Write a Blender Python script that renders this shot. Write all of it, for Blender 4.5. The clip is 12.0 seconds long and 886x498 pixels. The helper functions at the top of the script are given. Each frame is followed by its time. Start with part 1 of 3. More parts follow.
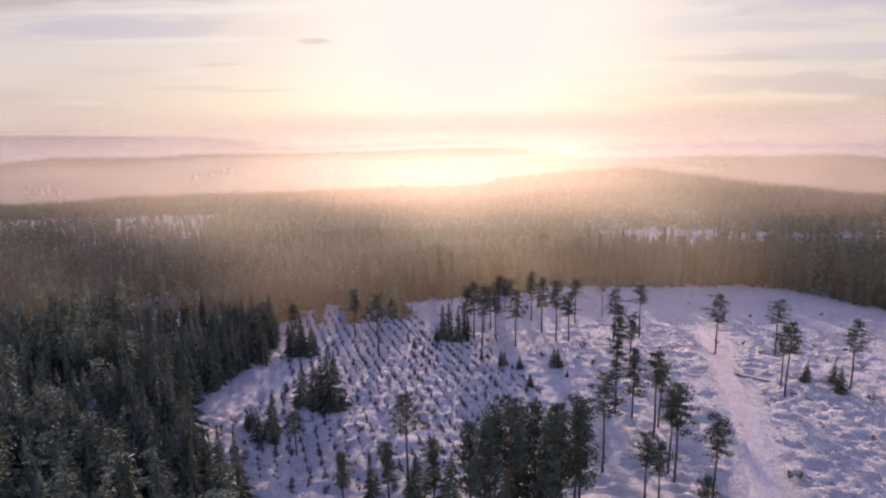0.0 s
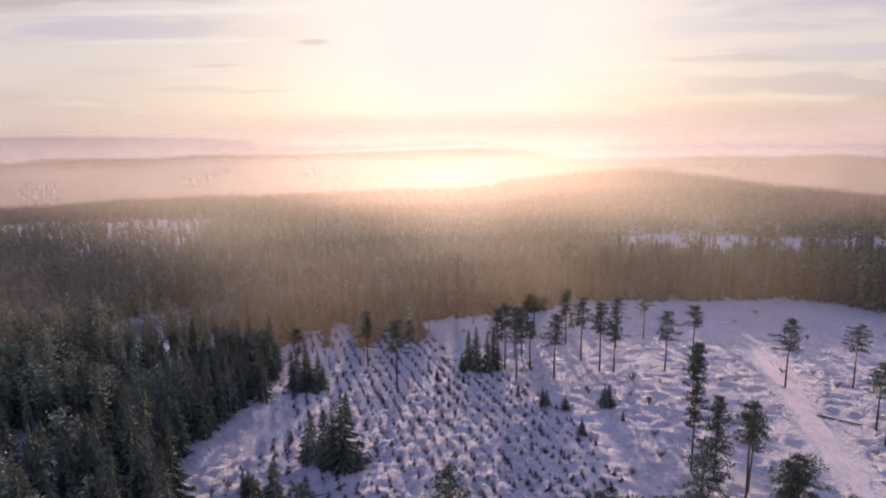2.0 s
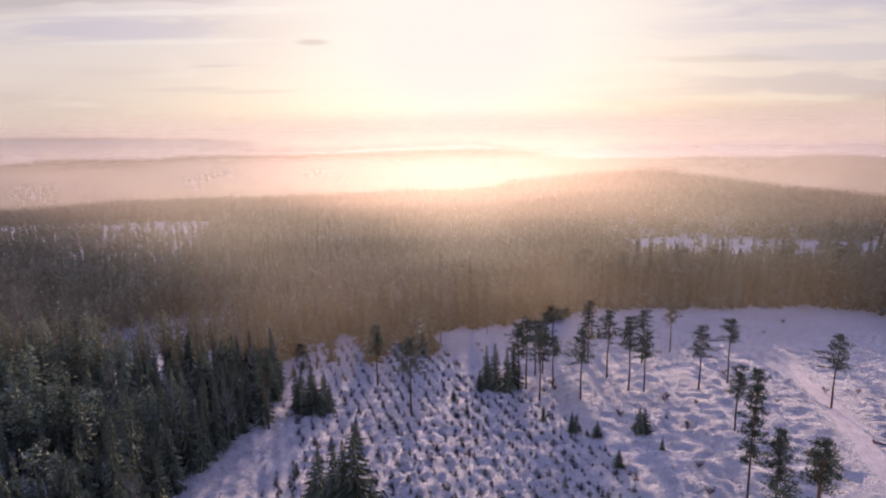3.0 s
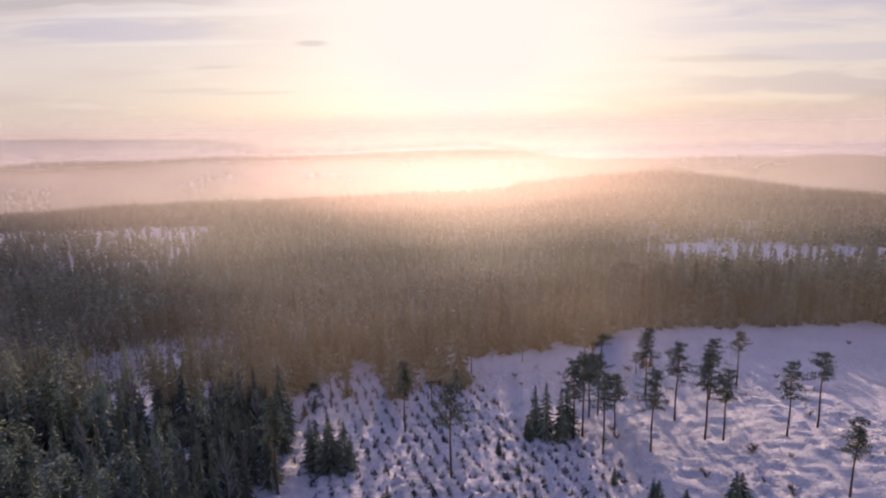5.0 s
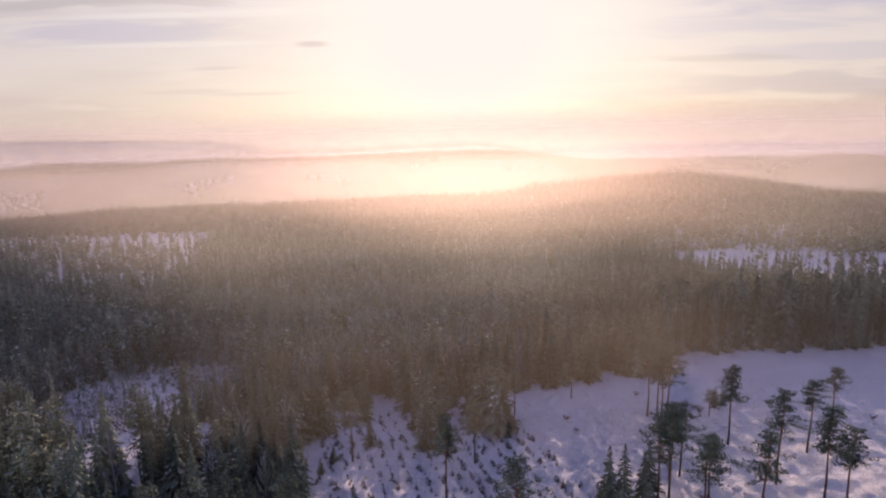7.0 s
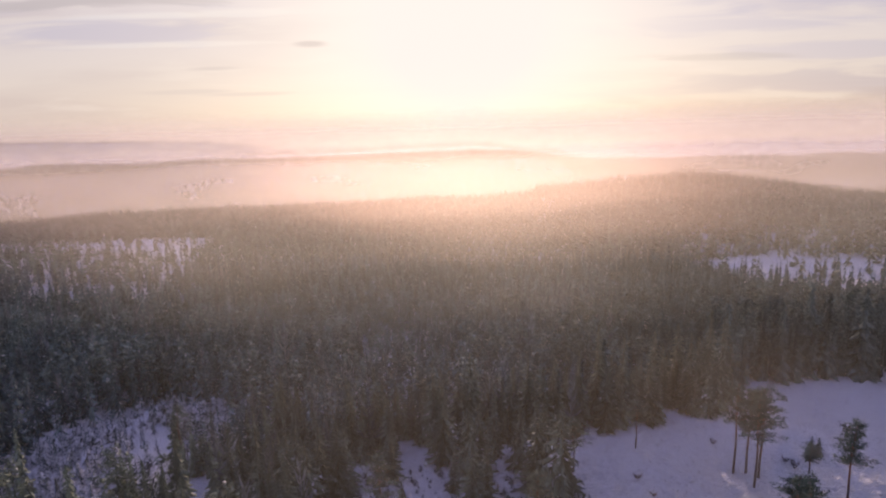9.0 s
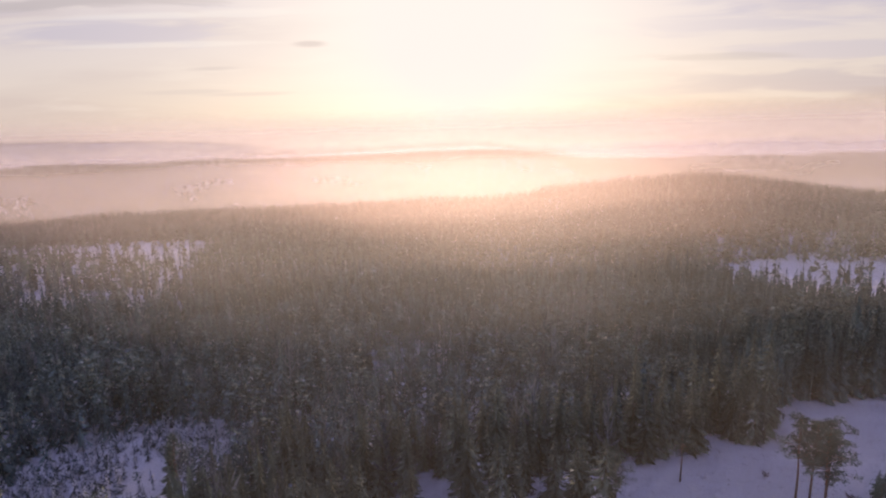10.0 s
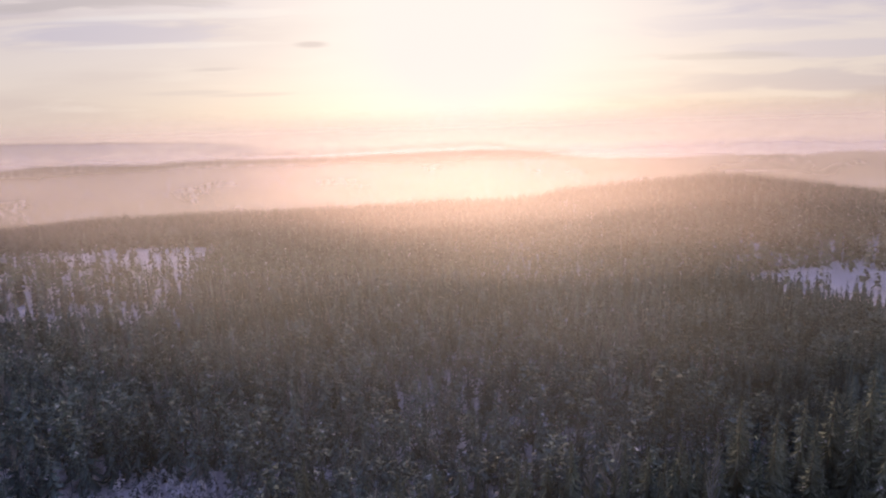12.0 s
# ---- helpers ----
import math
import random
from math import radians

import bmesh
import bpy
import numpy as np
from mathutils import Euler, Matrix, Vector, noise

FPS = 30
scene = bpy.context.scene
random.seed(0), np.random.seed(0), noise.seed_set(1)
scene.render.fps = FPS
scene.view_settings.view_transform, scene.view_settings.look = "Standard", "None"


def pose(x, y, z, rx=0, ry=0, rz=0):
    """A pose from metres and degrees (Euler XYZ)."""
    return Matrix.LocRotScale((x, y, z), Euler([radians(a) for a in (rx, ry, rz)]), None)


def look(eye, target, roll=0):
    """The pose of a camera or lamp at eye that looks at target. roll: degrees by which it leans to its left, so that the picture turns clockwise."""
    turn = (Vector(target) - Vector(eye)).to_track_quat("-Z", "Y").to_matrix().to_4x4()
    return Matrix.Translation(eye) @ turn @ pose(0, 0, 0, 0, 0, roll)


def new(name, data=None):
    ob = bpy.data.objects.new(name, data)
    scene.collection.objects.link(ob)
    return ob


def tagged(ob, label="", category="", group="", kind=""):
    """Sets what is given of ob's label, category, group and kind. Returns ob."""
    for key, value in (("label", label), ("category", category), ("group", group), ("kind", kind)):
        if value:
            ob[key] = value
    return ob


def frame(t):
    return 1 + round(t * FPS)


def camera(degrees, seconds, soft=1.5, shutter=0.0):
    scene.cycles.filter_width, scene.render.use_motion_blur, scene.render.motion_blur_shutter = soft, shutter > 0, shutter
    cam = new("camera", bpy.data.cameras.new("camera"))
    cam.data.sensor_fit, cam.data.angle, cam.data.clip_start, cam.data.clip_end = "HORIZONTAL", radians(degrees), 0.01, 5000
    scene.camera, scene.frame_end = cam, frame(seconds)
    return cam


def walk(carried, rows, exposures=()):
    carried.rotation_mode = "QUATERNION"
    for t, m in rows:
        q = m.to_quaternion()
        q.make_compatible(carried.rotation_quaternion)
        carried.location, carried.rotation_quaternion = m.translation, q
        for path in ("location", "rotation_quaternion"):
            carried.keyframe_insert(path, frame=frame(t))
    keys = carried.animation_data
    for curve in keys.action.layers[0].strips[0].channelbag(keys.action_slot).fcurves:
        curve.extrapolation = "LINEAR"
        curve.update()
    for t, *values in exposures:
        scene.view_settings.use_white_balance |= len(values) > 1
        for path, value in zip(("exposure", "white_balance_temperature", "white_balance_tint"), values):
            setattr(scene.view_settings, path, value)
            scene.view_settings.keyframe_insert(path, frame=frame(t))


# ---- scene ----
cam = camera(73.7, 12.0, soft=2.1)
METRES, EYE, TILT, LEAN, TURN = 160.0, 63.0, 3.1, -0.7, 0.0
ROWS = [
    (0.0, 0.0, 0.0, 0.0, -0.42, -14.61, 1.61),
    (0.5, -0.0117, 0.0398, -0.0028, -0.49, -14.61, 1.64),
    (1.0, -0.022, 0.0762, -0.0054, -0.51, -14.58, 1.64),
    (1.5, -0.0344, 0.1166, -0.0085, -0.51, -14.57, 1.65),
    (2.0, -0.0473, 0.1563, -0.0109, -0.55, -14.54, 1.63),
    (2.5, -0.0605, 0.1959, -0.0139, -0.58, -14.51, 1.63),
    (3.0, -0.0735, 0.2359, -0.0157, -0.63, -14.52, 1.68),
    (5.0, -0.1268, 0.3909, -0.0235, -0.68, -14.47, 1.86),
    (5.5, -0.1406, 0.4301, -0.0253, -0.69, -14.47, 1.9),
    (6.0, -0.1537, 0.4694, -0.0278, -0.67, -14.43, 1.98),
    (6.5, -0.1675, 0.5094, -0.0296, -0.66, -14.44, 2.0),
    (7.0, -0.1812, 0.5501, -0.0315, -0.63, -14.44, 2.03),
    (9.0, -0.2364, 0.7048, -0.0375, -0.78, -14.48, 2.16),
    (9.5, -0.2504, 0.7447, -0.0391, -0.77, -14.47, 2.19),
    (10.0, -0.2654, 0.7847, -0.0406, -0.81, -14.49, 2.19),
    (10.5, -0.2789, 0.8244, -0.043, -0.81, -14.5, 2.27),
    (11.0, -0.2928, 0.8646, -0.0448, -0.79, -14.5, 2.3),
    (11.5, -0.3073, 0.9048, -0.0478, -0.74, -14.47, 2.31),
    (12.0, -0.322, 0.9452, -0.0491, -0.68, -14.47, 2.35),
]
walk(cam, [(t, pose(0, 0, EYE, TILT, LEAN, TURN) @ pose(METRES * x, METRES * y, METRES * z, 90 + pitch, roll, yaw)) for t, x, y, z, yaw, pitch, roll in ROWS], [(0.0, 0.5), (12.0, 0.5)])

# ---------------------------------------------------------------- sky, sun, light
SUN_AZ, SUN_EL = 2.4, 10.4          # degrees: to the right of straight ahead, above the horizon
SUN_DIR = Vector((math.sin(radians(SUN_AZ)) * math.cos(radians(SUN_EL)),
                  math.cos(radians(SUN_AZ)) * math.cos(radians(SUN_EL)), math.sin(radians(SUN_EL))))


class Nodes:
    """Small helper to wire node trees."""

    def __init__(self, tree):
        self.tree = tree
        tree.nodes.clear()

    def add(self, kind, **settings):
        n = self.tree.nodes.new(kind)
        for key, value in settings.items():
            setattr(n, key, value)
        return n

    def link(self, a, b):
        self.tree.links.new(a, b)

    def feed(self, socket, value):
        if isinstance(value, bpy.types.NodeSocket):
            self.link(value, socket)
        else:
            socket.default_value = value

    def math(self, op, a, b=0.0, clamp=False):
        n = self.add("ShaderNodeMath", operation=op, use_clamp=clamp)
        self.feed(n.inputs[0], a)
        self.feed(n.inputs[1], b)
        return n.outputs[0]

    def mix(self, fac, a, b, blend="MIX"):
        n = self.add("ShaderNodeMix", data_type="RGBA", blend_type=blend)
        self.feed(n.inputs[0], fac)
        self.feed(n.inputs[6], a if isinstance(a, bpy.types.NodeSocket) else (*a, 1))
        self.feed(n.inputs[7], b if isinstance(b, bpy.types.NodeSocket) else (*b, 1))
        return n.outputs[2]

    def noise(self, vector, scale, detail=4.0, rough=0.55, distortion=0.0):
        n = self.add("ShaderNodeTexNoise")
        self.feed(n.inputs["Vector"], vector)
        n.inputs["Scale"].default_value, n.inputs["Detail"].default_value = scale, detail
        n.inputs["Roughness"].default_value, n.inputs["Distortion"].default_value = rough, distortion
        return n.outputs["Fac"]

    def span(self, value, a, b, lo=0.0, hi=1.0, smooth=True):
        n = self.add("ShaderNodeMapRange", interpolation_type="SMOOTHSTEP" if smooth else "LINEAR")
        self.feed(n.inputs[0], value)
        for i, v in enumerate((a, b, lo, hi)):
            n.inputs[1 + i].default_value = v
        return n.outputs[0]

    def stretch(self, vector, scale, turn=(0, 0, 0)):
        n = self.add("ShaderNodeMapping")
        self.link(vector, n.inputs[0])
        n.inputs["Scale"].default_value, n.inputs["Rotation"].default_value = scale, turn
        return n.outputs[0]


world = bpy.data.worlds.new("winter_sky")
scene.world = world
world.use_nodes = True
k = Nodes(world.node_tree)
sky = k.add("ShaderNodeTexSky", sky_type="NISHITA", sun_disc=False, sun_elevation=radians(SUN_EL),
            sun_rotation=radians(SUN_AZ), air_density=1.0, dust_density=1.6, ozone_density=1.0)
way = k.add("ShaderNodeTexCoord").outputs["Generated"]
xyz = k.add("ShaderNodeSeparateXYZ")
k.link(way, xyz.inputs[0])
dot = k.add("ShaderNodeVectorMath", operation="DOT_PRODUCT")
k.link(way, dot.inputs[0])
dot.inputs[1].default_value = SUN_DIR
near_sun = k.math("MAXIMUM", dot.outputs["Value"], 0.0)
up = xyz.outputs[2]
# thin high cloud, lavender overhead and peach towards the horizon
height = k.math("ABSOLUTE", up)
veil = k.mix(k.span(height, 0.0, 0.20), (0.77, 0.65, 0.605), (0.75, 0.65, 0.68))
veil = k.mix(k.span(height, 0.20, 0.62), veil, (0.225, 0.28, 0.78))
flat = k.add("ShaderNodeCombineXYZ")          # slopes to the side and upwards, as seen when facing the valley
ahead = k.math("MAXIMUM", xyz.outputs[1], 0.05)
k.link(k.math("DIVIDE", xyz.outputs[0], ahead), flat.inputs[0])
k.link(k.math("DIVIDE", up, ahead), flat.inputs[1])
flat = flat.outputs[0]
fine = k.noise(k.stretch(flat, (4.0, 34.0, 1.0), (0, 0, 0.02)), 1.0, 5.0, 0.55, 0.5)
broad = k.noise(k.stretch(flat, (1.1, 9.0, 1.0), (0, 0, -0.03)), 1.3, 4.0, 0.5, 0.4)
band = k.span(up, 0.0, 0.05)
veil = k.mix(k.math("MULTIPLY", k.span(broad, 0.42, 0.66), k.math("MULTIPLY", band, 0.55)), veil, (0.57, 0.46, 0.49))
veil = k.mix(k.math("MULTIPLY", k.span(fine, 0.52, 0.70), k.math("MULTIPLY", band, 0.5)), veil, (0.84, 0.73, 0.70))


def cloud(base, u, v, wide, tall, amount, colour, ragged=0.8):
    """A lens-shaped cloud at slopes u, v with ragged edges."""
    d = k.add("ShaderNodeVectorMath", operation="SUBTRACT")
    k.link(flat, d.inputs[0])
    d.inputs[1].default_value = (u, v, 0)
    q = k.add("ShaderNodeVectorMath", operation="LENGTH")
    k.link(k.stretch(d.outputs[0], (1 / wide, 1 / tall, 0)), q.inputs[0])
    edge = k.math("ADD", q.outputs["Value"], k.math("MULTIPLY", k.math("SUBTRACT", fine, 0.5), 4 * ragged))
    return k.mix(k.math("MULTIPLY", k.span(edge, 0.35, 1.1, 1.0, 0.0), amount), base, colour)


LAVENDER, GREY, CREAM, ROSE = (0.56, 0.50, 0.62), (0.50, 0.43, 0.45), (0.98, 0.90, 0.86), (0.56, 0.43, 0.42)
for u, v, wide, tall, amount, colour in (
        (-0.52, 0.172, 0.26, 0.030, 0.75, LAVENDER), (-0.56, 0.215, 0.20, 0.016, 0.6, GREY),
        (0.60, 0.062, 0.48, 0.024, 0.75, (0.57, 0.49, 0.55)), (0.62, 0.016, 0.40, 0.030, 0.45, ROSE),
        (0.50, 0.155, 0.25, 0.018, 0.6, LAVENDER), (0.72, 0.19, 0.24, 0.024, 0.8, LAVENDER), (0.70, 0.115, 0.26, 0.014, 0.55, LAVENDER),
        (0.42, 0.105, 0.12, 0.008, 0.5, GREY), (-0.42, 0.190, 0.30, 0.008, 0.4, CREAM), (-0.42, 0.146, 0.22, 0.005, 0.3, CREAM)):
    veil = cloud(veil, u, v, wide, tall, amount, colour)
blue = k.mix(1.0, sky.outputs[0], (0.10, 0.10, 0.10), "MULTIPLY")
clear = k.mix(0.85, blue, veil)
# glow of the low sun through the thin cloud
low_sun = k.add("ShaderNodeVectorMath", operation="DOT_PRODUCT")
k.link(way, low_sun.inputs[0])
low_sun.inputs[1].default_value = Vector((math.sin(radians(SUN_AZ)), math.cos(radians(SUN_AZ)), math.tan(radians(3.0)))).normalized()
glow = k.math("MAXIMUM", k.math("MULTIPLY", k.math("POWER", near_sun, 26.0), 1.22, clamp=True),
              k.math("MULTIPLY", k.math("POWER", k.math("MAXIMUM", low_sun.outputs["Value"], 0.0), 60.0), 0.97))
glow = k.math("MULTIPLY", glow, k.span(up, -0.02, 0.13, 0.88, 1.0))
total = k.mix(glow, clear, (1.03, 0.93, 0.865))
for u, v, wide, tall, amount in ((-0.198, 0.142, 0.034, 0.006, 0.6), (-0.365, 0.107, 0.060, 0.0045, 0.5), (-0.40, 0.072, 0.09, 0.005, 0.35), (-0.30, 0.066, 0.10, 0.004, 0.3)):
    total = cloud(total, u, v, wide, tall, amount, (0.72, 0.61, 0.56), 0.3)
back = k.add("ShaderNodeBackground")
k.link(total, back.inputs[0])
back.inputs[1].default_value = 0.71
k.link(back.outputs[0], k.add("ShaderNodeOutputWorld").inputs[0])

sun_data = bpy.data.lights.new("sun", "SUN")
sun_data.energy, sun_data.angle, sun_data.color = 5.0, radians(0.9), (1.0, 0.69, 0.545)
sun = new("sun", sun_data)
sun.matrix_world = look((0, 0, 300), Vector((0, 0, 300)) - SUN_DIR)


# ---------------------------------------------------------------- materials
def material(name):
    m = bpy.data.materials.new(name)
    m.use_nodes = True
    n = Nodes(m.node_tree)
    shader = n.add("ShaderNodeBsdfPrincipled")
    n.link(shader.outputs[0], n.add("ShaderNodeOutputMaterial").inputs[0])
    return m, n, shader


def relief(n, shader, value, strength, distance):
    b = n.add("ShaderNodeBump")
    b.inputs["Strength"].default_value, b.inputs["Distance"].default_value = strength, distance
    n.link(value, b.inputs["Height"])
    n.link(b.outputs[0], shader.inputs["Normal"])


def snow_material():
    m, n, s = material("snow_with_litter")
    p = n.add("ShaderNodeTexCoord").outputs["Object"]
    drift = n.noise(p, 0.05, 4.0)
    grain = n.noise(n.stretch(p, (0.6, 1.0, 1.0), (0, 0, 0.15)), 1.1, 5.0, 0.6, 0.6)
    litter = n.noise(n.stretch(p, (0.6, 1.3, 1.0)), 2.8, 6.0, 0.7)
    colour = n.mix(n.span(drift, 0.35, 0.65), (0.80, 0.80, 0.84), (0.73, 0.73, 0.77))
    colour = n.mix(n.math("MULTIPLY", n.span(litter, 0.565, 0.67), 0.85), colour, (0.14, 0.11, 0.10))
    n.link(colour, s.inputs["Base Color"])
    s.inputs["Roughness"].default_value = 0.9
    s.inputs["Specular IOR Level"].default_value = 0.04
    relief(n, s, n.math("ADD", grain, n.math("MULTIPLY", litter, 0.55)), 1.0, 1.5)
    return m


def track_material():
    m, n, s = material("packed_snow")
    p = n.add("ShaderNodeTexCoord").outputs["Object"]
    a = n.noise(p, 0.25, 4.0)
    b = n.noise(n.stretch(p, (2.0, 0.4, 1.0), (0, 0, -0.3)), 1.6, 5.0, 0.6)
    colour = n.mix(n.span(a, 0.35, 0.65), (0.66, 0.625, 0.63), (0.58, 0.55, 0.56))
    n.link(n.mix(n.math("MULTIPLY", n.span(b, 0.48, 0.66), 0.6), colour, (0.36, 0.30, 0.28)), s.inputs["Base Color"])
    s.inputs["Roughness"].default_value = 0.85
    s.inputs["Specular IOR Level"].default_value = 0.05
    relief(n, s, b, 0.6, 0.18)
    return m


def needle_material(name, dark, light, snow):
    """Conifer foliage with a dusting of snow on the upper sides. snow: 0 bare to 1 heavy."""
    m, n, s = material(name)
    g = n.add("ShaderNodeNewGeometry")
    p = n.add("ShaderNodeTexCoord").outputs["Object"]
    isle = g.outputs["Random Per Island"]
    colour = n.mix(isle, dark, light)
    stand = n.span(n.noise(p, 0.055, 3.0, 0.6), 0.36, 0.64, 0.78, 1.42)
    tone = n.add("ShaderNodeCombineXYZ")
    for socket in tone.inputs:
        n.link(stand, socket)
    colour = n.mix(1.0, colour, tone.outputs[0], "MULTIPLY")
    n_xyz = n.add("ShaderNodeSeparateXYZ")
    n.link(g.outputs["True Normal"], n_xyz.inputs[0])
    upward = n.span(n.math("ABSOLUTE", n_xyz.outputs[2]), 0.45, 0.9)
    each = n.span(n.noise(n.stretch(p, (1.0, 1.0, 0.07)), 0.34, 2.0), 0.34, 0.66, 0.60, 1.55)
    own = n.add("ShaderNodeCombineXYZ")
    for socket in own.inputs:
        n.link(each, socket)
    colour = n.mix(1.0, colour, own.outputs[0], "MULTIPLY")
    patch = n.math("ADD", n.math("MULTIPLY", n.noise(p, 1.7, 3.0), 0.6), n.math("MULTIPLY", n.noise(n.stretch(p, (1.0, 1.0, 0.07)), 0.45, 2.0), 0.4))
    dust = n.math("MULTIPLY", upward, n.span(n.math("ADD", patch, n.math("MULTIPLY", isle, 0.35)), 0.92 - 0.42 * snow, 1.04 - 0.42 * snow))
    n.link(n.mix(dust, colour, (0.72, 0.72, 0.76)), s.inputs["Base Color"])
    s.inputs["Roughness"].default_value = 0.9
    s.inputs["Specular IOR Level"].default_value = 0.08
    leaf = n.add("ShaderNodeBsdfTranslucent")
    n.link(n.mix(1.0, n.mix(dust, colour, (0.5, 0.5, 0.5)), (1.1, 1.1, 1.0), "MULTIPLY"), leaf.inputs[0])
    both = n.add("ShaderNodeMixShader")
    both.inputs[0].default_value = 0.05
    n.link(s.outputs[0], both.inputs[1])
    n.link(leaf.outputs[0], both.inputs[2])
    out = [q for q in m.node_tree.nodes if q.bl_idname == "ShaderNodeOutputMaterial"][0]
    n.link(both.outputs[0], out.inputs[0])
    return m


def bark_material(name, low, high, rise):
    m, n, s = material(name)
    p = n.add("ShaderNodeTexCoord").outputs["Object"]
    z = n.add("ShaderNodeSeparateXYZ")
    n.link(p, z.inputs[0])
    flake = n.noise(n.stretch(p, (3.0, 3.0, 0.8)), 3.0, 4.0, 0.6)
    colour = n.mix(n.span(z.outputs[2], rise * 0.35, rise), low, high)
    n.link(n.mix(n.math("MULTIPLY", n.span(flake, 0.4, 0.7), 0.6), colour, (0.05, 0.04, 0.035)), s.inputs["Base Color"])
    s.inputs["Roughness"].default_value = 0.9
    relief(n, s, flake, 0.8, 0.03)
    return m


def mist_material(name, thickness, low, high, top, seed, round_share, west, spread, ahead_colour, about_colour):
    """A thin sheet for ice mist and sun glare: most light goes straight on, a part is scattered about its way.
    west: how much denser it lies in the western valley."""
    m = bpy.data.materials.new(name)
    m.use_nodes = True
    n = Nodes(m.node_tree)
    p = n.add("ShaderNodeTexCoord").outputs["Object"]
    z = n.add("ShaderNodeSeparateXYZ")
    n.link(p, z.inputs[0])
    billow = n.noise(n.stretch(p, (0.6, 0.6, 2.0)), 0.012 + 0.001 * seed, 4.0, 0.5)
    level = n.math("ADD", z.outputs[2], n.math("MULTIPLY", n.math("SUBTRACT", billow, 0.5), 0.14 * (top - low)))
    fall = n.math("MULTIPLY", n.span(level, low, high), n.span(level, min(22.0, 0.3 * top), top, 1.0, 0.0))
    dense = n.math("MULTIPLY", n.math("MULTIPLY", fall, n.span(billow, 0.2, 0.8, 0.85, 1.15)), thickness)
    dense = n.math("MULTIPLY", dense, n.span(z.outputs[0], -420, 20, west, 1.0))
    ahead = n.add("ShaderNodeBsdfRefraction", distribution="GGX")
    ahead.inputs["Color"].default_value = (*ahead_colour, 1)
    ahead.inputs["Roughness"].default_value, ahead.inputs["IOR"].default_value = spread, 1.8
    about = n.add("ShaderNodeBsdfTranslucent")
    about.inputs["Color"].default_value = (*about_colour, 1)
    both = n.add("ShaderNodeMixShader")
    both.inputs[0].default_value = round_share
    n.link(ahead.outputs[0], both.inputs[1])
    n.link(about.outputs[0], both.inputs[2])
    clear_way = n.add("ShaderNodeBsdfTransparent")
    mixed = n.add("ShaderNodeMixShader")
    n.link(dense, mixed.inputs[0])
    n.link(clear_way.outputs[0], mixed.inputs[1])
    n.link(both.outputs[0], mixed.inputs[2])
    n.link(mixed.outputs[0], n.add("ShaderNodeOutputMaterial").inputs[0])
    return m


SNOW, PACKED = snow_material(), track_material()
SPRUCE = needle_material("dark_spruce_needles", (0.088, 0.108, 0.078), (0.130, 0.152, 0.112), 0.16)
SAPLINGS = needle_material("sapling_needles", (0.055, 0.065, 0.07), (0.12, 0.12, 0.13), 0.05)
GLOOM = needle_material("old_spruce_needles", (0.040, 0.062, 0.058), (0.070, 0.098, 0.090), -0.05)
LADEN = needle_material("snow_laden_needles", (0.07, 0.09, 0.09), (0.13, 0.15, 0.16), 0.75)
FROSTED = needle_material("frosted_spruce_needles", (0.054, 0.080, 0.076), (0.094, 0.124, 0.118), 0.18)
PINE = needle_material("pine_needles", (0.058, 0.082, 0.062), (0.098, 0.126, 0.096), -0.1)
SCRUB = needle_material("dry_twigs", (0.11, 0.085, 0.075), (0.20, 0.16, 0.14), 0.2)
BIRCH = needle_material("frosted_birch_twigs", (0.075, 0.085, 0.09), (0.14, 0.15, 0.165), 0.1)
PINE_BARK = bark_material("pine_bark", (0.09, 0.065, 0.05), (0.26, 0.12, 0.06), 12.0)
SPRUCE_BARK = bark_material("spruce_bark", (0.09, 0.075, 0.06), (0.10, 0.08, 0.06), 10.0)


# ---------------------------------------------------------------- the lie of the land
def step(a, b, v):
    u = np.clip((v - a) / (b - a), 0, 1)
    return u * u * (3 - 2 * u)


def bell(v, middle, width):
    return np.exp(-((v - middle) / width) ** 2)


def hash2(i, j, seed):
    h = np.sin(i * 127.1 + j * 311.7 + seed * 74.7) * 43758.5453
    return h - np.floor(h)


def ripple(x, y, size, seed):
    """Smooth value noise from 0 to 1 with features of about that size."""
    u, v = np.asarray(x, float) / size, np.asarray(y, float) / size
    i, j = np.floor(u), np.floor(v)
    fu, fv = u - i, v - j
    fu, fv = fu * fu * (3 - 2 * fu), fv * fv * (3 - 2 * fv)
    a = hash2(i, j, seed) * (1 - fu) + hash2(i + 1, j, seed) * fu
    b = hash2(i, j + 1, seed) * (1 - fu) + hash2(i + 1, j + 1, seed) * fu
    return a * (1 - fv) + b * fv


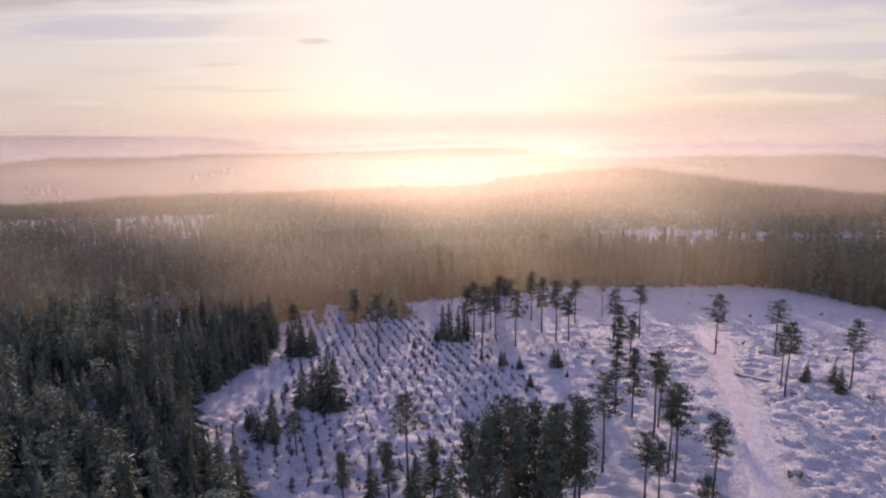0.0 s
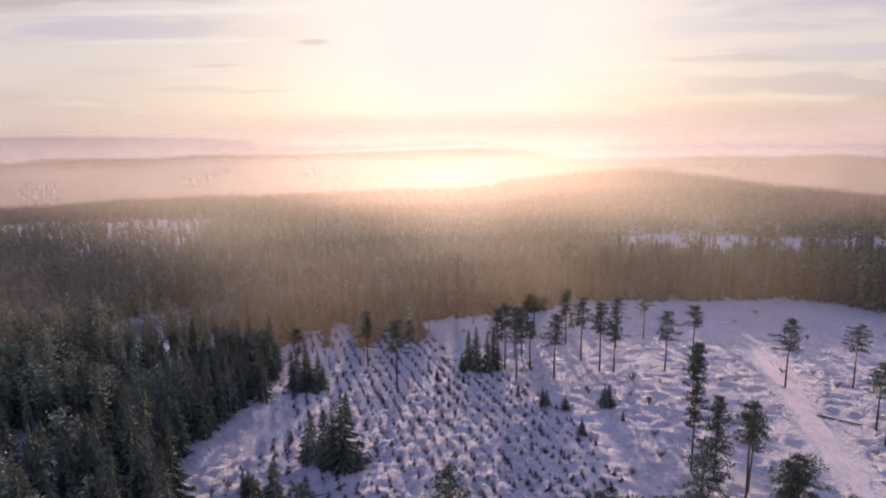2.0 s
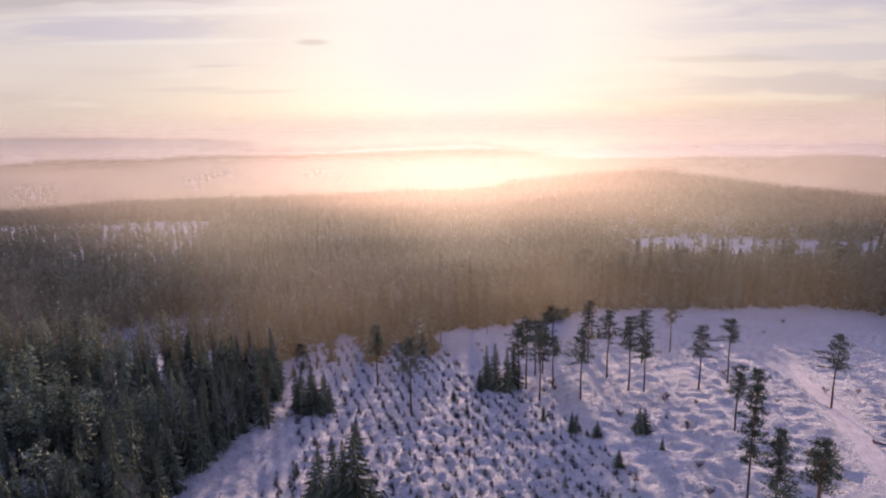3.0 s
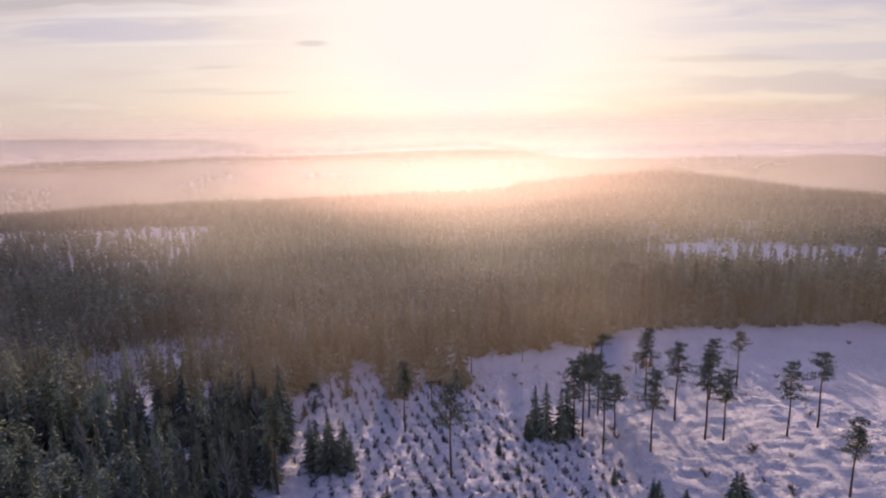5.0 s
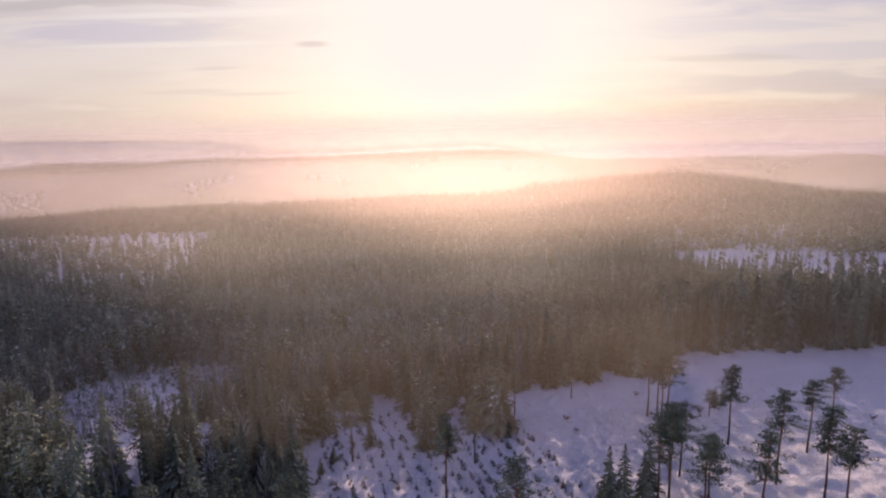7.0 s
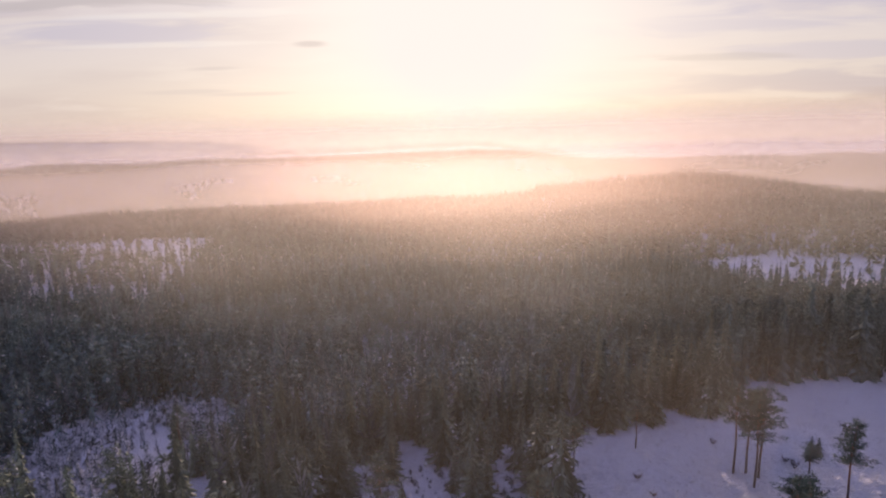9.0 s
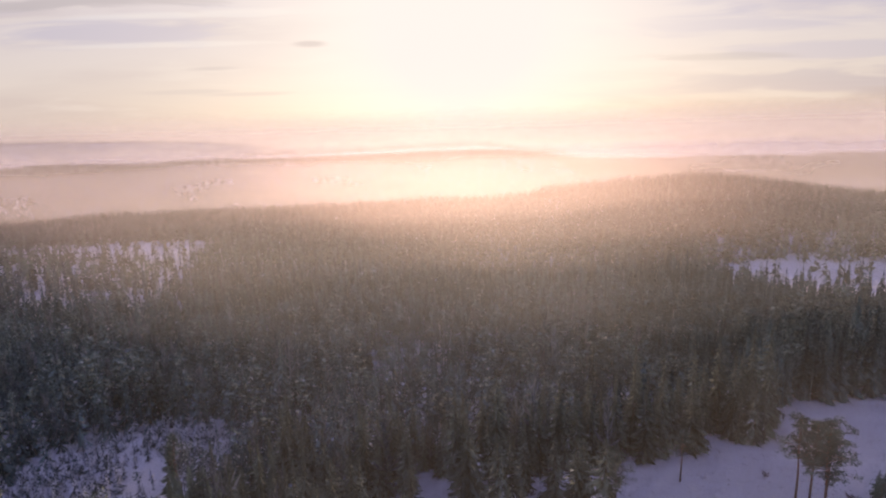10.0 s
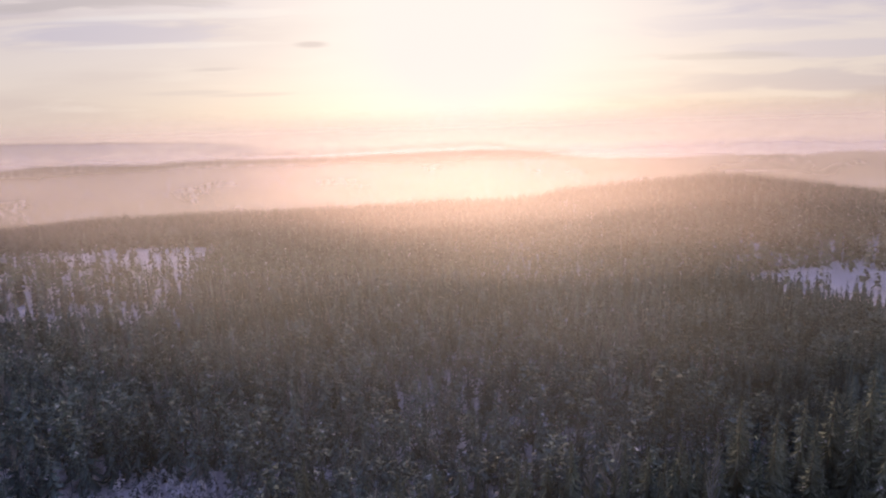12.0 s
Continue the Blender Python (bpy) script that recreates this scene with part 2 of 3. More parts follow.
def land(x, y):
    """The height of the ground, without its small humps."""
    x, y = np.asarray(x, float), np.asarray(y, float)
    z = -1 - 16 * step(100, 430, y) - 6 * (1 - np.exp(-(x / 85) ** 2)) * (1 - step(250, 420, y))
    # the wooded ridge across the valley: a low saddle ahead, a hill with a steep western brow, falling away eastwards
    crest = np.interp(x, (-700, -430, -200, -60, 20, 64, 76, 140, 200, 258, 288, 340, 385, 445, 540, 700),
                      (-19, -12.5, -5, -3, -3.5, -2, 4.5, 7, 10.5, 13, 8, -1, -9, -18, -24, -26))
    z = z + crest * np.where(y < 740, bell(y, 740, 130), np.maximum(bell(y, 740, 130), 0.9 * (crest < 0)))
    # the valley behind it, the ridge east of the sun and the two far ones to the west
    z = z - 22 * step(150, 420, x) * step(760, 960, y) - 26 * step(420, 150, x) * step(760, 900, y) * step(1620, 1300, y)
    z = z + bell(y, 1500, 190) * np.interp(x, (60, 300, 560, 760, 1050, 1500), (0, 8, 12, 12, 0, -6))
    z = z + bell(y, 1700, 260) * np.interp(x, (-1500, -1150, -900, -690, -480, -330, -160, 0), (0, 0, 10, 28, 20, 13, 2, 0))
    z = z + bell(y, 3400, 600) * np.interp(x, (-3000, -2500, -1850, -1350, -1120, -900), (80, 84, 76, 62, 40, 0))
    z = z - 7 * step(60, 160, x) * bell(y, 430, 100)
    return z + (ripple(x, y, 160, 3) - 0.5) * 5 * step(300, 520, y) + (ripple(x, y, 45, 8) - 0.5) * 1.2


def humps(x, y):
    """Snowed-over brash, stumps and grass."""
    near = step(330, 270, y) * step(210, 180, np.abs(x))
    planted_field = step(-58, -48, x) * step(26, 14, x) * step(96, 104, y) * step(230, 220, y)
    furrow = 0.34 * planted_field * np.sin((x * 0.957 + y * 0.29) * 6.2832 / 2.9 + 2.2 * ripple(x, y, 9, 19)) * (0.4 + ripple(x, y, 4, 20))
    return furrow + near * (0.40 * (ripple(x * 0.8, y, 5.0, 5) - 0.5) + 0.75 * ripple(x * 0.75, y, 1.8, 6) ** 2.0 + 0.65 * ripple(x * 0.8, y, 1.3, 7) ** 2 - 0.4)


def inside(px, py, corners):
    """Whether points lie within a polygon."""
    px, py = np.asarray(px, float), np.asarray(py, float)
    hit = np.zeros(px.shape, bool)
    for (x0, y0), (x1, y1) in zip(corners, corners[1:] + corners[:1]):
        if y0 != y1:
            cross = (y0 > py) != (y1 > py)
            hit ^= cross & (px < (x1 - x0) * (py - y0) / (y1 - y0) + x0)
    return hit


CLEARING = [(-26, 60), (-32, 86), (-46, 104), (-58, 118), (-63, 131), (-62, 142), (-59, 153), (-53, 166), (-54, 182), (-58, 198), (-65, 209),
            (-74, 232), (-80, 235), (-74, 239), (-66, 222), (-56, 231), (-43, 236), (-25, 234), (-10, 236),
            (9, 243), (30, 249), (50, 270), (74, 276), (110, 280), (148, 288), (171, 269), (175, 250),
            (178, 225), (196, 196), (205, 150), (190, 60), (70, 42), (-10, 60)]
YOUNG_GAP = [(-144, 242), (-133, 227), (-114, 225), (-110, 230), (-97, 236), (-88, 248), (-100, 270), (-119, 276), (-124, 273), (-134, 258)]
LITTLE_GAPS = ((-96, 198, 6), (-85, 188, 5), (-75, 195, 4), (-88, 143, 6), (-90, 130, 5), (-136, 257, 6), (-104, 171, 5), (-118, 205, 5))
LEFT_FIELD = [(-640, 470), (-420, 505), (-333, 521), (-207, 508), (-204, 545), (-222, 588), (-360, 580), (-640, 560)]
LEFT_SPARSE = [(-420, 385), (-240, 388), (-168, 411), (-200, 510), (-420, 510)]
LEFT_GAP = [(-266, 436), (-244, 384), (-164, 382), (-168, 428)]
RIGHT_FIELD = [(98, 446), (116, 404), (138, 380), (226, 370), (300, 364), (440, 360), (440, 430), (300, 455), (215, 470), (165, 478), (130, 474)]
RIGHT_SPARSE = [(110, 476), (215, 468), (300, 454), (440, 430), (450, 480), (300, 530), (215, 555), (150, 545)]
FAR_FIELD = [(330, 880), (480, 850), (900, 860), (1000, 1000), (620, 1010), (380, 960)]
TRACK = [(96, 222), (93, 204), (89, 186), (81, 160), (76, 143), (70, 124), (64, 111), (59, 97), (50, 78), (42, 62)]

gx = np.concatenate([-np.geomspace(4600, 205, 46), np.arange(-200, -96, 4), np.arange(-96, -66, 2), np.arange(-66, 132, 0.85), np.arange(132, 190, 1.8), np.arange(192, 300, 5), np.geomspace(305, 4600, 42)])
gy = np.concatenate([-np.geomspace(4600, 60, 24), np.arange(-50, 60, 8), np.arange(60, 84, 2), np.arange(84, 232, 0.85), np.arange(232, 290, 1.6), np.arange(292, 420, 4), np.arange(420, 820, 9), np.geomspace(830, 4800, 44)])


def sheet(name, xs, ys, height):
    X, Y = np.meshgrid(xs, ys)
    verts = np.stack([X, Y, height(X, Y)], -1).reshape(-1, 3)
    n = len(xs)
    i = (np.arange(len(ys) - 1)[:, None] * n + np.arange(n - 1)[None]).reshape(-1)
    return mesh_from(name, verts, np.stack([i, i + 1, i + n + 1, i + n], -1))


def mesh_from(name, verts, faces, smooth=False):
    """A mesh from arrays; faces all with the same number of corners."""
    me = bpy.data.meshes.new(name)
    verts, faces = np.asarray(verts, np.float32), np.asarray(faces, np.int32)
    me.vertices.add(len(verts))
    me.vertices.foreach_set("co", verts.ravel())
    count, corners = faces.shape
    me.loops.add(count * corners)
    me.loops.foreach_set("vertex_index", faces.ravel())
    me.polygons.add(count)
    me.polygons.foreach_set("loop_start", np.arange(count, dtype=np.int32) * corners)
    me.polygons.foreach_set("loop_total", np.full(count, corners, np.int32))
    me.polygons.foreach_set("use_smooth", np.full(count, smooth))
    me.update(calc_edges=True)
    me.validate()
    return me


def track_cut(x, y):
    """How far (0 to 1) a place lies on the forest track, and its distance from the middle."""
    x, y = np.asarray(x, float), np.asarray(y, float)
    best = np.full(x.shape, 1e9)
    for (x0, y0), (x1, y1) in zip(TRACK[:-1], TRACK[1:]):
        dx, dy = x1 - x0, y1 - y0
        u = np.clip(((x - x0) * dx + (y - y0) * dy) / (dx * dx + dy * dy), 0, 1)
        best = np.minimum(best, np.hypot(x - x0 - u * dx, y - y0 - u * dy))
    return best


def ground_height(x, y):
    d = track_cut(x, y)
    return land(x, y) + humps(x, y) * step(3.4, 7.0, d) - 0.18 * step(5.4, 4.0, d)


ground_mesh = sheet("ground", gx, gy, ground_height)
ground_mesh.polygons.foreach_set("use_smooth", np.ones(len(ground_mesh.polygons), bool))
ground_mesh.materials.append(SNOW)
ground = tagged(new("ground", ground_mesh), "snow-covered ground with brash, stumps and low humps", "ground", kind="structure")


# ---------------------------------------------------------------- forest track
def build_track():
    pts = []
    for (x0, y0), (x1, y1) in zip(TRACK[:-1], TRACK[1:]):
        steps = max(2, int(math.hypot(x1 - x0, y1 - y0) / 0.8))
        pts += [(x0 + (x1 - x0) * i / steps, y0 + (y1 - y0) * i / steps) for i in range(steps)]
    pts = np.array(pts)
    for _ in range(30):
        pts[1:-1] = (pts[:-2] + 2 * pts[1:-1] + pts[2:]) / 4
    along = np.gradient(pts, axis=0)
    along /= np.linalg.norm(along, axis=1)[:, None]
    across = np.stack([-along[:, 1], along[:, 0]], -1)
    offs = 1.0 * np.array([-2.8, -2.3, -1.7, -1.1, -0.6, 0.0, 0.6, 1.1, 1.7, 2.3, 2.8])
    lift = np.array([-0.12, 0.03, 0.02, -0.03, 0.0, 0.02, 0.0, -0.03, 0.02, 0.03, -0.12])
    verts = []
    for i, (p, a) in enumerate(zip(pts, across)):
        taper = 0.05 + 0.95 * float(step(0, 50, i))
        for o, l in zip(offs, lift):
            ragged = 1 + (0.7 * (ripple(p[0] + 9 * np.sign(o), p[1], 4.0, 23) + 0.5 * ripple(p[0] + 9 * np.sign(o), p[1], 1.4, 24) - 0.85) if abs(o) > 2 else 0)
            q = p + a * (o * taper * ragged + 1.1 * (ripple(p[0], p[1], 3.0, 21) - 0.5))
            verts.append((q[0], q[1], float(land(q[0], q[1])) - 0.12 + l + 0.05 * (ripple(q[0], q[1], 0.9, 22) - 0.5)))
    m = len(offs)
    i = (np.arange(len(pts) - 1)[:, None] * m + np.arange(m - 1)[None]).reshape(-1)
    me = mesh_from("forest_track", verts, np.stack([i, i + 1, i + m + 1, i + m], -1), True)
    me.materials.append(PACKED)
    tagged(new("forest_track", me), "packed snow forest track with two wheel ruts", "track", kind="structure")


build_track()


# ---------------------------------------------------------------- trees
def spruce_blades(rng, whorls, arms, detail, slender=0.17, low=0.06):
    """Branches of a spruce one metre high, as triangles: narrow drooping arms set all round the stem, with hanging twigs."""
    V, F = [], []
    count = whorls * arms
    turn = rng.random() * 6.28
    lop = rng.random() * 6.28
    for a in range(count):
        f = (a + 0.8 * rng.random()) / count
        zz = low + (0.98 - low) * f
        turn += 2.4 + 0.5 * (rng.random() - 0.5)
        t = turn
        r = (slender * (1 - f) ** 0.8 + 0.010) * (0.45 + 0.85 * rng.random()) * (1 + 0.18 * math.cos(t - lop))
        ca, sa = math.cos(t), math.sin(t)
        wide = r * (0.42, 0.24, 0.15)[detail]
        drop = r * (0.85 - 0.75 * f) * (0.45 + 0.9 * rng.random())

        def at(out, side, rise):
            return (ca * out - sa * side, sa * out + ca * side, zz + rise)
        i = len(V)
        if detail == 0:
            V += [at(0, -wide, 0.04), at(0, wide, 0.04), at(r, 0, -drop)]
            F += [(i, i + 1, i + 2)]
        elif detail == 1:
            V += [at(0, 0, 0.03), at(r * 0.55, -wide, -drop * 0.7), at(r, 0, -drop), at(r * 0.55, wide, -drop * 0.7)]
            F += [(i, i + 1, i + 2), (i, i + 2, i + 3)]
        else:
            V += [at(0, 0, 0.02), at(r * 0.5, -wide, -drop * 0.65), at(r, 0, -drop * 0.9), at(r * 0.5, wide, -drop * 0.65)]
            F += [(i, i + 1, i + 2), (i, i + 2, i + 3)]
            for _ in range(4):
                o, side = r * (0.25 + 0.7 * rng.random()), rng.choice((-1, 1))
                j = len(V)
                V += [at(o - 0.06 * r, 0, -drop * o / r * 0.7), at(o + 0.06 * r, 0, -drop * o / r * 0.75),
                      at(o + 0.16 * r, side * r * (0.12 + 0.26 * rng.random()), -drop * o / r - 0.30 * r * rng.random())]
                F += [(j, j + 1, j + 2)]
    i = len(V)
    V += [(0.012, 0, 0.93), (-0.006, 0.010, 0.93), (-0.006, -0.010, 0.93), (0, 0, 1.0)]
    F += [(i, i + 1, i + 3), (i + 1, i + 2, i + 3), (i + 2, i, i + 3)]
    return np.array(V), np.array(F)


def tube(path, radii, sides=7):
    """A tapered round bar along a path."""
    V, F = [], []
    for p, r in zip(path, radii):
        V += [(p[0] + r * math.cos(6.2832 * s / sides), p[1] + r * math.sin(6.2832 * s / sides), p[2]) for s in range(sides)]
    for i in range(len(path) - 1):
        for s in range(sides):
            a, b = i * sides + s, i * sides + (s + 1) % sides
            F += [(a, b, b + sides), (a, b + sides, a + sides)]
    return np.array(V), np.array(F)


def limb(a, b, ra, rb):
    """A thin three-sided limb from a to b."""
    a, b = np.array(a), np.array(b)
    d = b - a
    u = np.cross(d, (0.3, 0.2, 1.0))
    u /= np.linalg.norm(u) + 1e-9
    v = np.cross(d, u)
    v /= np.linalg.norm(v) + 1e-9
    ring = [(math.cos(t), math.sin(t)) for t in (0, 2.09, 4.19)]
    V = [a + ra * (c * u + s * v) for c, s in ring] + [b + rb * (c * u + s * v) for c, s in ring]
    F = []
    for i in range(3):
        j = (i + 1) % 3
        F += [(i, j, j + 3), (i, j + 3, i + 3)]
    return np.array(V), np.array(F)


def joined(pieces):
    V, F, n = [], [], 0
    for v, f in pieces:
        V.append(v)
        F.append(f + n)
        n += len(v)
    return np.concatenate(V), np.concatenate(F)


def part(name, mesh, mat, parent, label=""):
    if not mesh.materials:
        mesh.materials.append(mat)
    ob = new(name, mesh)
    ob.parent = parent
    return tagged(ob, label)


def tree_thing(name, x, y, label, group, trunk, crown, bark, needles, scale, turn):
    ob = tagged(new(name), label, "tree", group)
    part("trunk", trunk, bark, ob)
    part("crown", crown, needles, ob)
    ob.matrix_basis = pose(x, y, float(ground_height(x, y)) - 0.15, 0, 0, turn) @ Matrix.Diagonal((scale[0], scale[0], scale[1], 1))
    return ob


def spruce_kind(seed, height, slender):
    rng = random.Random(seed)
    v, f = spruce_blades(rng, 22, 8, 2, slender, 0.05)
    crown = mesh_from("spruce_crown", v * height, f)
    tv, tf = tube([(0, 0, 0), (0, 0, height * 0.5), (0, 0, height * 0.97)], [height * 0.011, height * 0.007, height * 0.001], 6)
    return mesh_from("spruce_trunk", tv, tf, True), crown


def pine_kind(seed, bare, spread, height=20.0):
    """A Scots pine: long bare stem, crown of needle clumps on crooked limbs."""
    rng = random.Random(seed)
    lean = [(0.25 * math.sin(seed + 0.9 * i) * (i / 7), 0.25 * math.cos(1.7 * seed + 0.8 * i) * (i / 7)) for i in range(8)]
    stem = [(lean[i][0], lean[i][1], height * 0.96 * i / 7) for i in range(8)]
    wood = [tube(stem, [0.21 * (1 - 0.125 * i) + 0.02 for i in range(8)], 8)]
    for _ in range(6):
        z = height * (0.3 + (bare - 0.3) * rng.random())
        t = rng.random() * 6.28
        wood.append(limb((0, 0, z), (0.9 * math.cos(t), 0.9 * math.sin(t), z - 0.1), 0.03, 0.01))
    V, F = [], []
    top = height * (1 - bare)
    tiers = round(19 * (1 - bare))
    for b in range(tiers):
        f = (b + 0.25 * rng.random()) / tiers
        z = height * bare + top * f * 0.94
        outline = (0.50 + 0.50 * math.sin(min(1.0, 2.4 * f + 0.30) * 1.57)) * (1 - f) ** 0.50
        arms = 4 if b < tiers - 2 else 3
        turn = rng.random() * 6.28
        for a in range(arms):
            t = turn + 6.28 * a / arms + 0.5 * rng.gauss(0, 1)
            reach = spread * outline * (0.30 + 1.0 * rng.random()) * (1 + 0.22 * math.cos(t - seed)) + 0.25
            tip = (reach * math.cos(t), reach * math.sin(t), z + (0.30 * f - 0.10) * reach + 0.12 * rng.gauss(0, 1))
            wood.append(limb((0, 0, min(z - 0.25, height * 0.94)), tip, 0.055, 0.02))
            for c in range(4):
                g = (0.34, 0.58, 0.80, 1.0)[c]
                cx, cy = tip[0] * g + 0.22 * rng.gauss(0, 1), tip[1] * g + 0.22 * rng.gauss(0, 1)
                cz = z + (tip[2] - z) * g + 0.12 * rng.gauss(0, 1) + 0.1
                size = 0.46 + 0.42 * rng.random()
                for _ in range(24):
                    d = np.array([rng.gauss(0, 1), rng.gauss(0, 1), rng.gauss(0, 0.30)])
                    d *= size * rng.random() ** 0.4 / (np.linalg.norm(d) + 1e-6)
                    e = np.array([rng.gauss(0, 1), rng.gauss(0, 1), rng.gauss(0, 0.5)])
                    q = np.array([rng.gauss(0, 1), rng.gauss(0, 1), rng.gauss(0, 0.5)])
                    p, i = np.array([cx, cy, cz]) + d, len(V)
                    V += [p, p + 0.32 * e / np.linalg.norm(e), p + 0.24 * q / np.linalg.norm(q)]
                    F += [(i, i + 1, i + 2)]
    return mesh_from("pine_trunk", *joined(wood), True), mesh_from("pine_crown", V, F)


rng = random.Random(7)
PINES = [pine_kind(s, b, r) for s, b, r in ((1, 0.56, 3.3), (2, 0.64, 2.9), (3, 0.52, 3.5), (4, 0.60, 3.8), (5, 0.55, 2.7))]
BUSHY = [pine_kind(s, b, r) for s, b, r in ((7, 0.42, 2.4), (8, 0.34, 2.2), (9, 0.50, 2.6))]
NARROW = pine_kind(6, 0.34, 2.5)
SPRUCES = [spruce_kind(s, 14.0, w) for s, w in ((11, 0.17), (12, 0.15), (13, 0.20), (14, 0.14))]

# seed pines left on the clearing: x, y, height
PINES_EAST = [(84, 172, 20), (103, 173, 18), (90, 147, 17), (87, 140, 21), (108, 146, 20), (65, 186, 19), (30, 102, 21),
              (46, 119, 20), (48, 122, 16), (43, 100, 21), (43, 103, 18), (48, 95, 17), (35, 93, 14),
              (37, 92, 13), (43, 87, 10), (60, 213, 16), (47, 201, 17), (32, 204.5, 19), (17, 181, 15), (53, 158, 16)]
PINES_MIDDLE = [(22.5, 174, 19), (33, 188, 20), (36, 179, 21), (40, 179, 17), (55, 181, 18), (12, 172, 18), (10, 181, 20),
                (14, 191, 17), (16, 191, 16), (8, 181, 19), (21, 214, 20), (20, 220, 20), (24, 218, 20), (22, 219, 19), (34, 218, 7)]
PINES_WEST = [(-19, 165, 20), (-29, 186, 17), (-23, 199, 14), (-49, 204, 17), (-52, 164, 20), (-7, 100, 18), (-30, 109, 10), (-97, 235, 16), (-12, 221, 12), (4, 231, 11)]
PINES_SOUTH = [(-18, 93, 10), (-10, 93, 12), (-2, 90, 14), (10, 82, 25), (8, 86, 22), (14, 84, 24), (20, 82, 26), (4, 86, 19), (18, 86, 23), (16, 80, 24), (12, 88, 21), (22, 87, 22), (6, 81, 22)]
for bunch, label in ((PINES_EAST, "tall seed pine with a long bare stem on the snowy clearing"),
                     (PINES_MIDDLE, "tall seed pine with a long bare stem on the snowy clearing"),
                     (PINES_WEST, "slender pine with a tufted crown among young plantation rows"),
                     (PINES_SOUTH, "dark dense pine standing in a close group on snow")):
    for x, y, h in bunch:
        trunk, crown = rng.choice(BUSHY if bunch is PINES_SOUTH else PINES)
        s = h / 20
        tree_thing("pine", x, y, label, "pines on the clearing", trunk, crown, PINE_BARK, PINE, (0.35 * s + 0.68 * s ** 0.5 + 0.10, s), rng.random() * 360)

# spruces on and round the clearing: x, y, height
SPRUCE_SPOTS = [(2, 181, 13), (5, 180, 12), (-2, 181, 6), (0, 183, 11), (7, 183, 12), (-46, 172, 11), (-43, 170, 12),
                (-41, 175, 9), (-48, 175, 10), (-44, 174, 12), (-39, 171, 8), (-30, 152, 7), (-37, 118, 10), (16, 155, 5), (21, 153, 4), (31, 156, 6), (33, 148, 3), (22, 141, 4), (-24, 128, 4)]
SPRUCE_SPOTS_B = [(11, 161, 4), (17, 155, 4), (32, 156, 6), (-6, 166, 3), (-9, 174, 4), (-53, 204, 4), (-55, 200, 4), (103, 143, 8), (106, 150, 7), (100, 152, 6), (98, 150, 5),
                  (-31, 131, 12), (-34, 133, 10), (-29, 130, 13), (-27, 129, 16), (-24, 128, 6), (-44, 122, 5), (-43, 122, 5), (-40, 141, 3), (-46, 211, 7), (38, 224, 6), (41, 226, 5), (-38, 120, 7), (-40, 116, 8), (-36, 114, 6),
                  (11, 85, 15), (1, 88, 12), (-5, 91, 11), (15, 82, 16), (-13, 92, 10), (9, 80, 14)]
for x, y, h in ((40, 128, 28), (43, 125, 18)):
    trunk, crown = NARROW
    tree_thing("pine", x, y, "tall narrow pine with a long columnar crown", "pines on the clearing", trunk, crown, PINE_BARK, PINE, (0.95, h / 20), 40 * h)
for x, y, h in SPRUCE_SPOTS + SPRUCE_SPOTS_B:
    trunk, crown = rng.choice(SPRUCES)
    tree_thing("spruce", x, y, "dark spruce standing alone on the snowy clearing" if h > 7 else "small young spruce standing in the snow",
               "spruces on the clearing", trunk, crown, SPRUCE_BARK, SPRUCE, (h / 14 * (1.7 if h < 8 else 1.4), h / 14), rng.random() * 360)


# spruces that stand forward from the northern edge: x, y, height
for x, y, h in ((-20, 217, 18), (-16, 214, 19), (-18, 220, 16), (-67, 219, 17), (-62, 217, 18), (-59, 219, 17), (-64, 214, 15), (-49, 225, 12), (-31, 223, 16), (-33, 221, 17),
                (-36, 218, 8), (-27, 231, 13), (-33, 207, 16), (-30, 213, 12), (-38, 231, 15), (-58, 222, 16), (0, 240, 16), (11, 243, 16), (27, 247, 16), (-22, 226, 14)):
    trunk, crown = rng.choice(SPRUCES)
    tree_thing("spruce", x, y, "broad dark spruce standing out from the forest edge", "spruces along the clearing", trunk, crown, SPRUCE_BARK, SPRUCE, (h / 14 * 1.5, h / 14), rng.random() * 360)

# old spruces at the clearing's south-western corner: x, y, height
for x, y, h in ((-67, 129, 22), (-58, 117, 20), (-68, 118, 21), (-49, 105, 17), (-62, 99, 18), (-72, 106, 19), (-66, 131, 20), (-56, 121, 18), (-60, 110, 19), (-64, 124, 21),
                (-41, 98, 14), (-37, 95, 14), (-41, 94, 14), (-35, 91, 13), (-44, 99, 13), (-53, 112, 17), (-70, 124, 20), (-55, 102, 17), (-48, 96, 15)):
    trunk, crown = rng.choice(SPRUCES)
    tree_thing("spruce", x, y, "tall dark old spruce at the corner of the clearing", "spruces along the clearing", trunk, crown, SPRUCE_BARK, SPRUCE, (h / 14 * 1.1, h / 14), rng.random() * 360)


# ---------------------------------------------------------------- the forest round about
def scattered(x0, x1, y0, y1, gap, seed):
    r = np.random.RandomState(seed)
    X, Y = np.meshgrid(np.arange(x0, x1, gap), np.arange(y0, y1, gap))
    X = x0 + np.mod(X - x0 + 0.381966 * gap * np.arange(len(X))[:, None], x1 - x0)
    X = X + (r.rand(*X.shape) - 0.5) * gap * 1.1
    Y = Y + (r.rand(*Y.shape) - 0.5) * gap * 1.1
    return X.ravel(), Y.ravel(), r


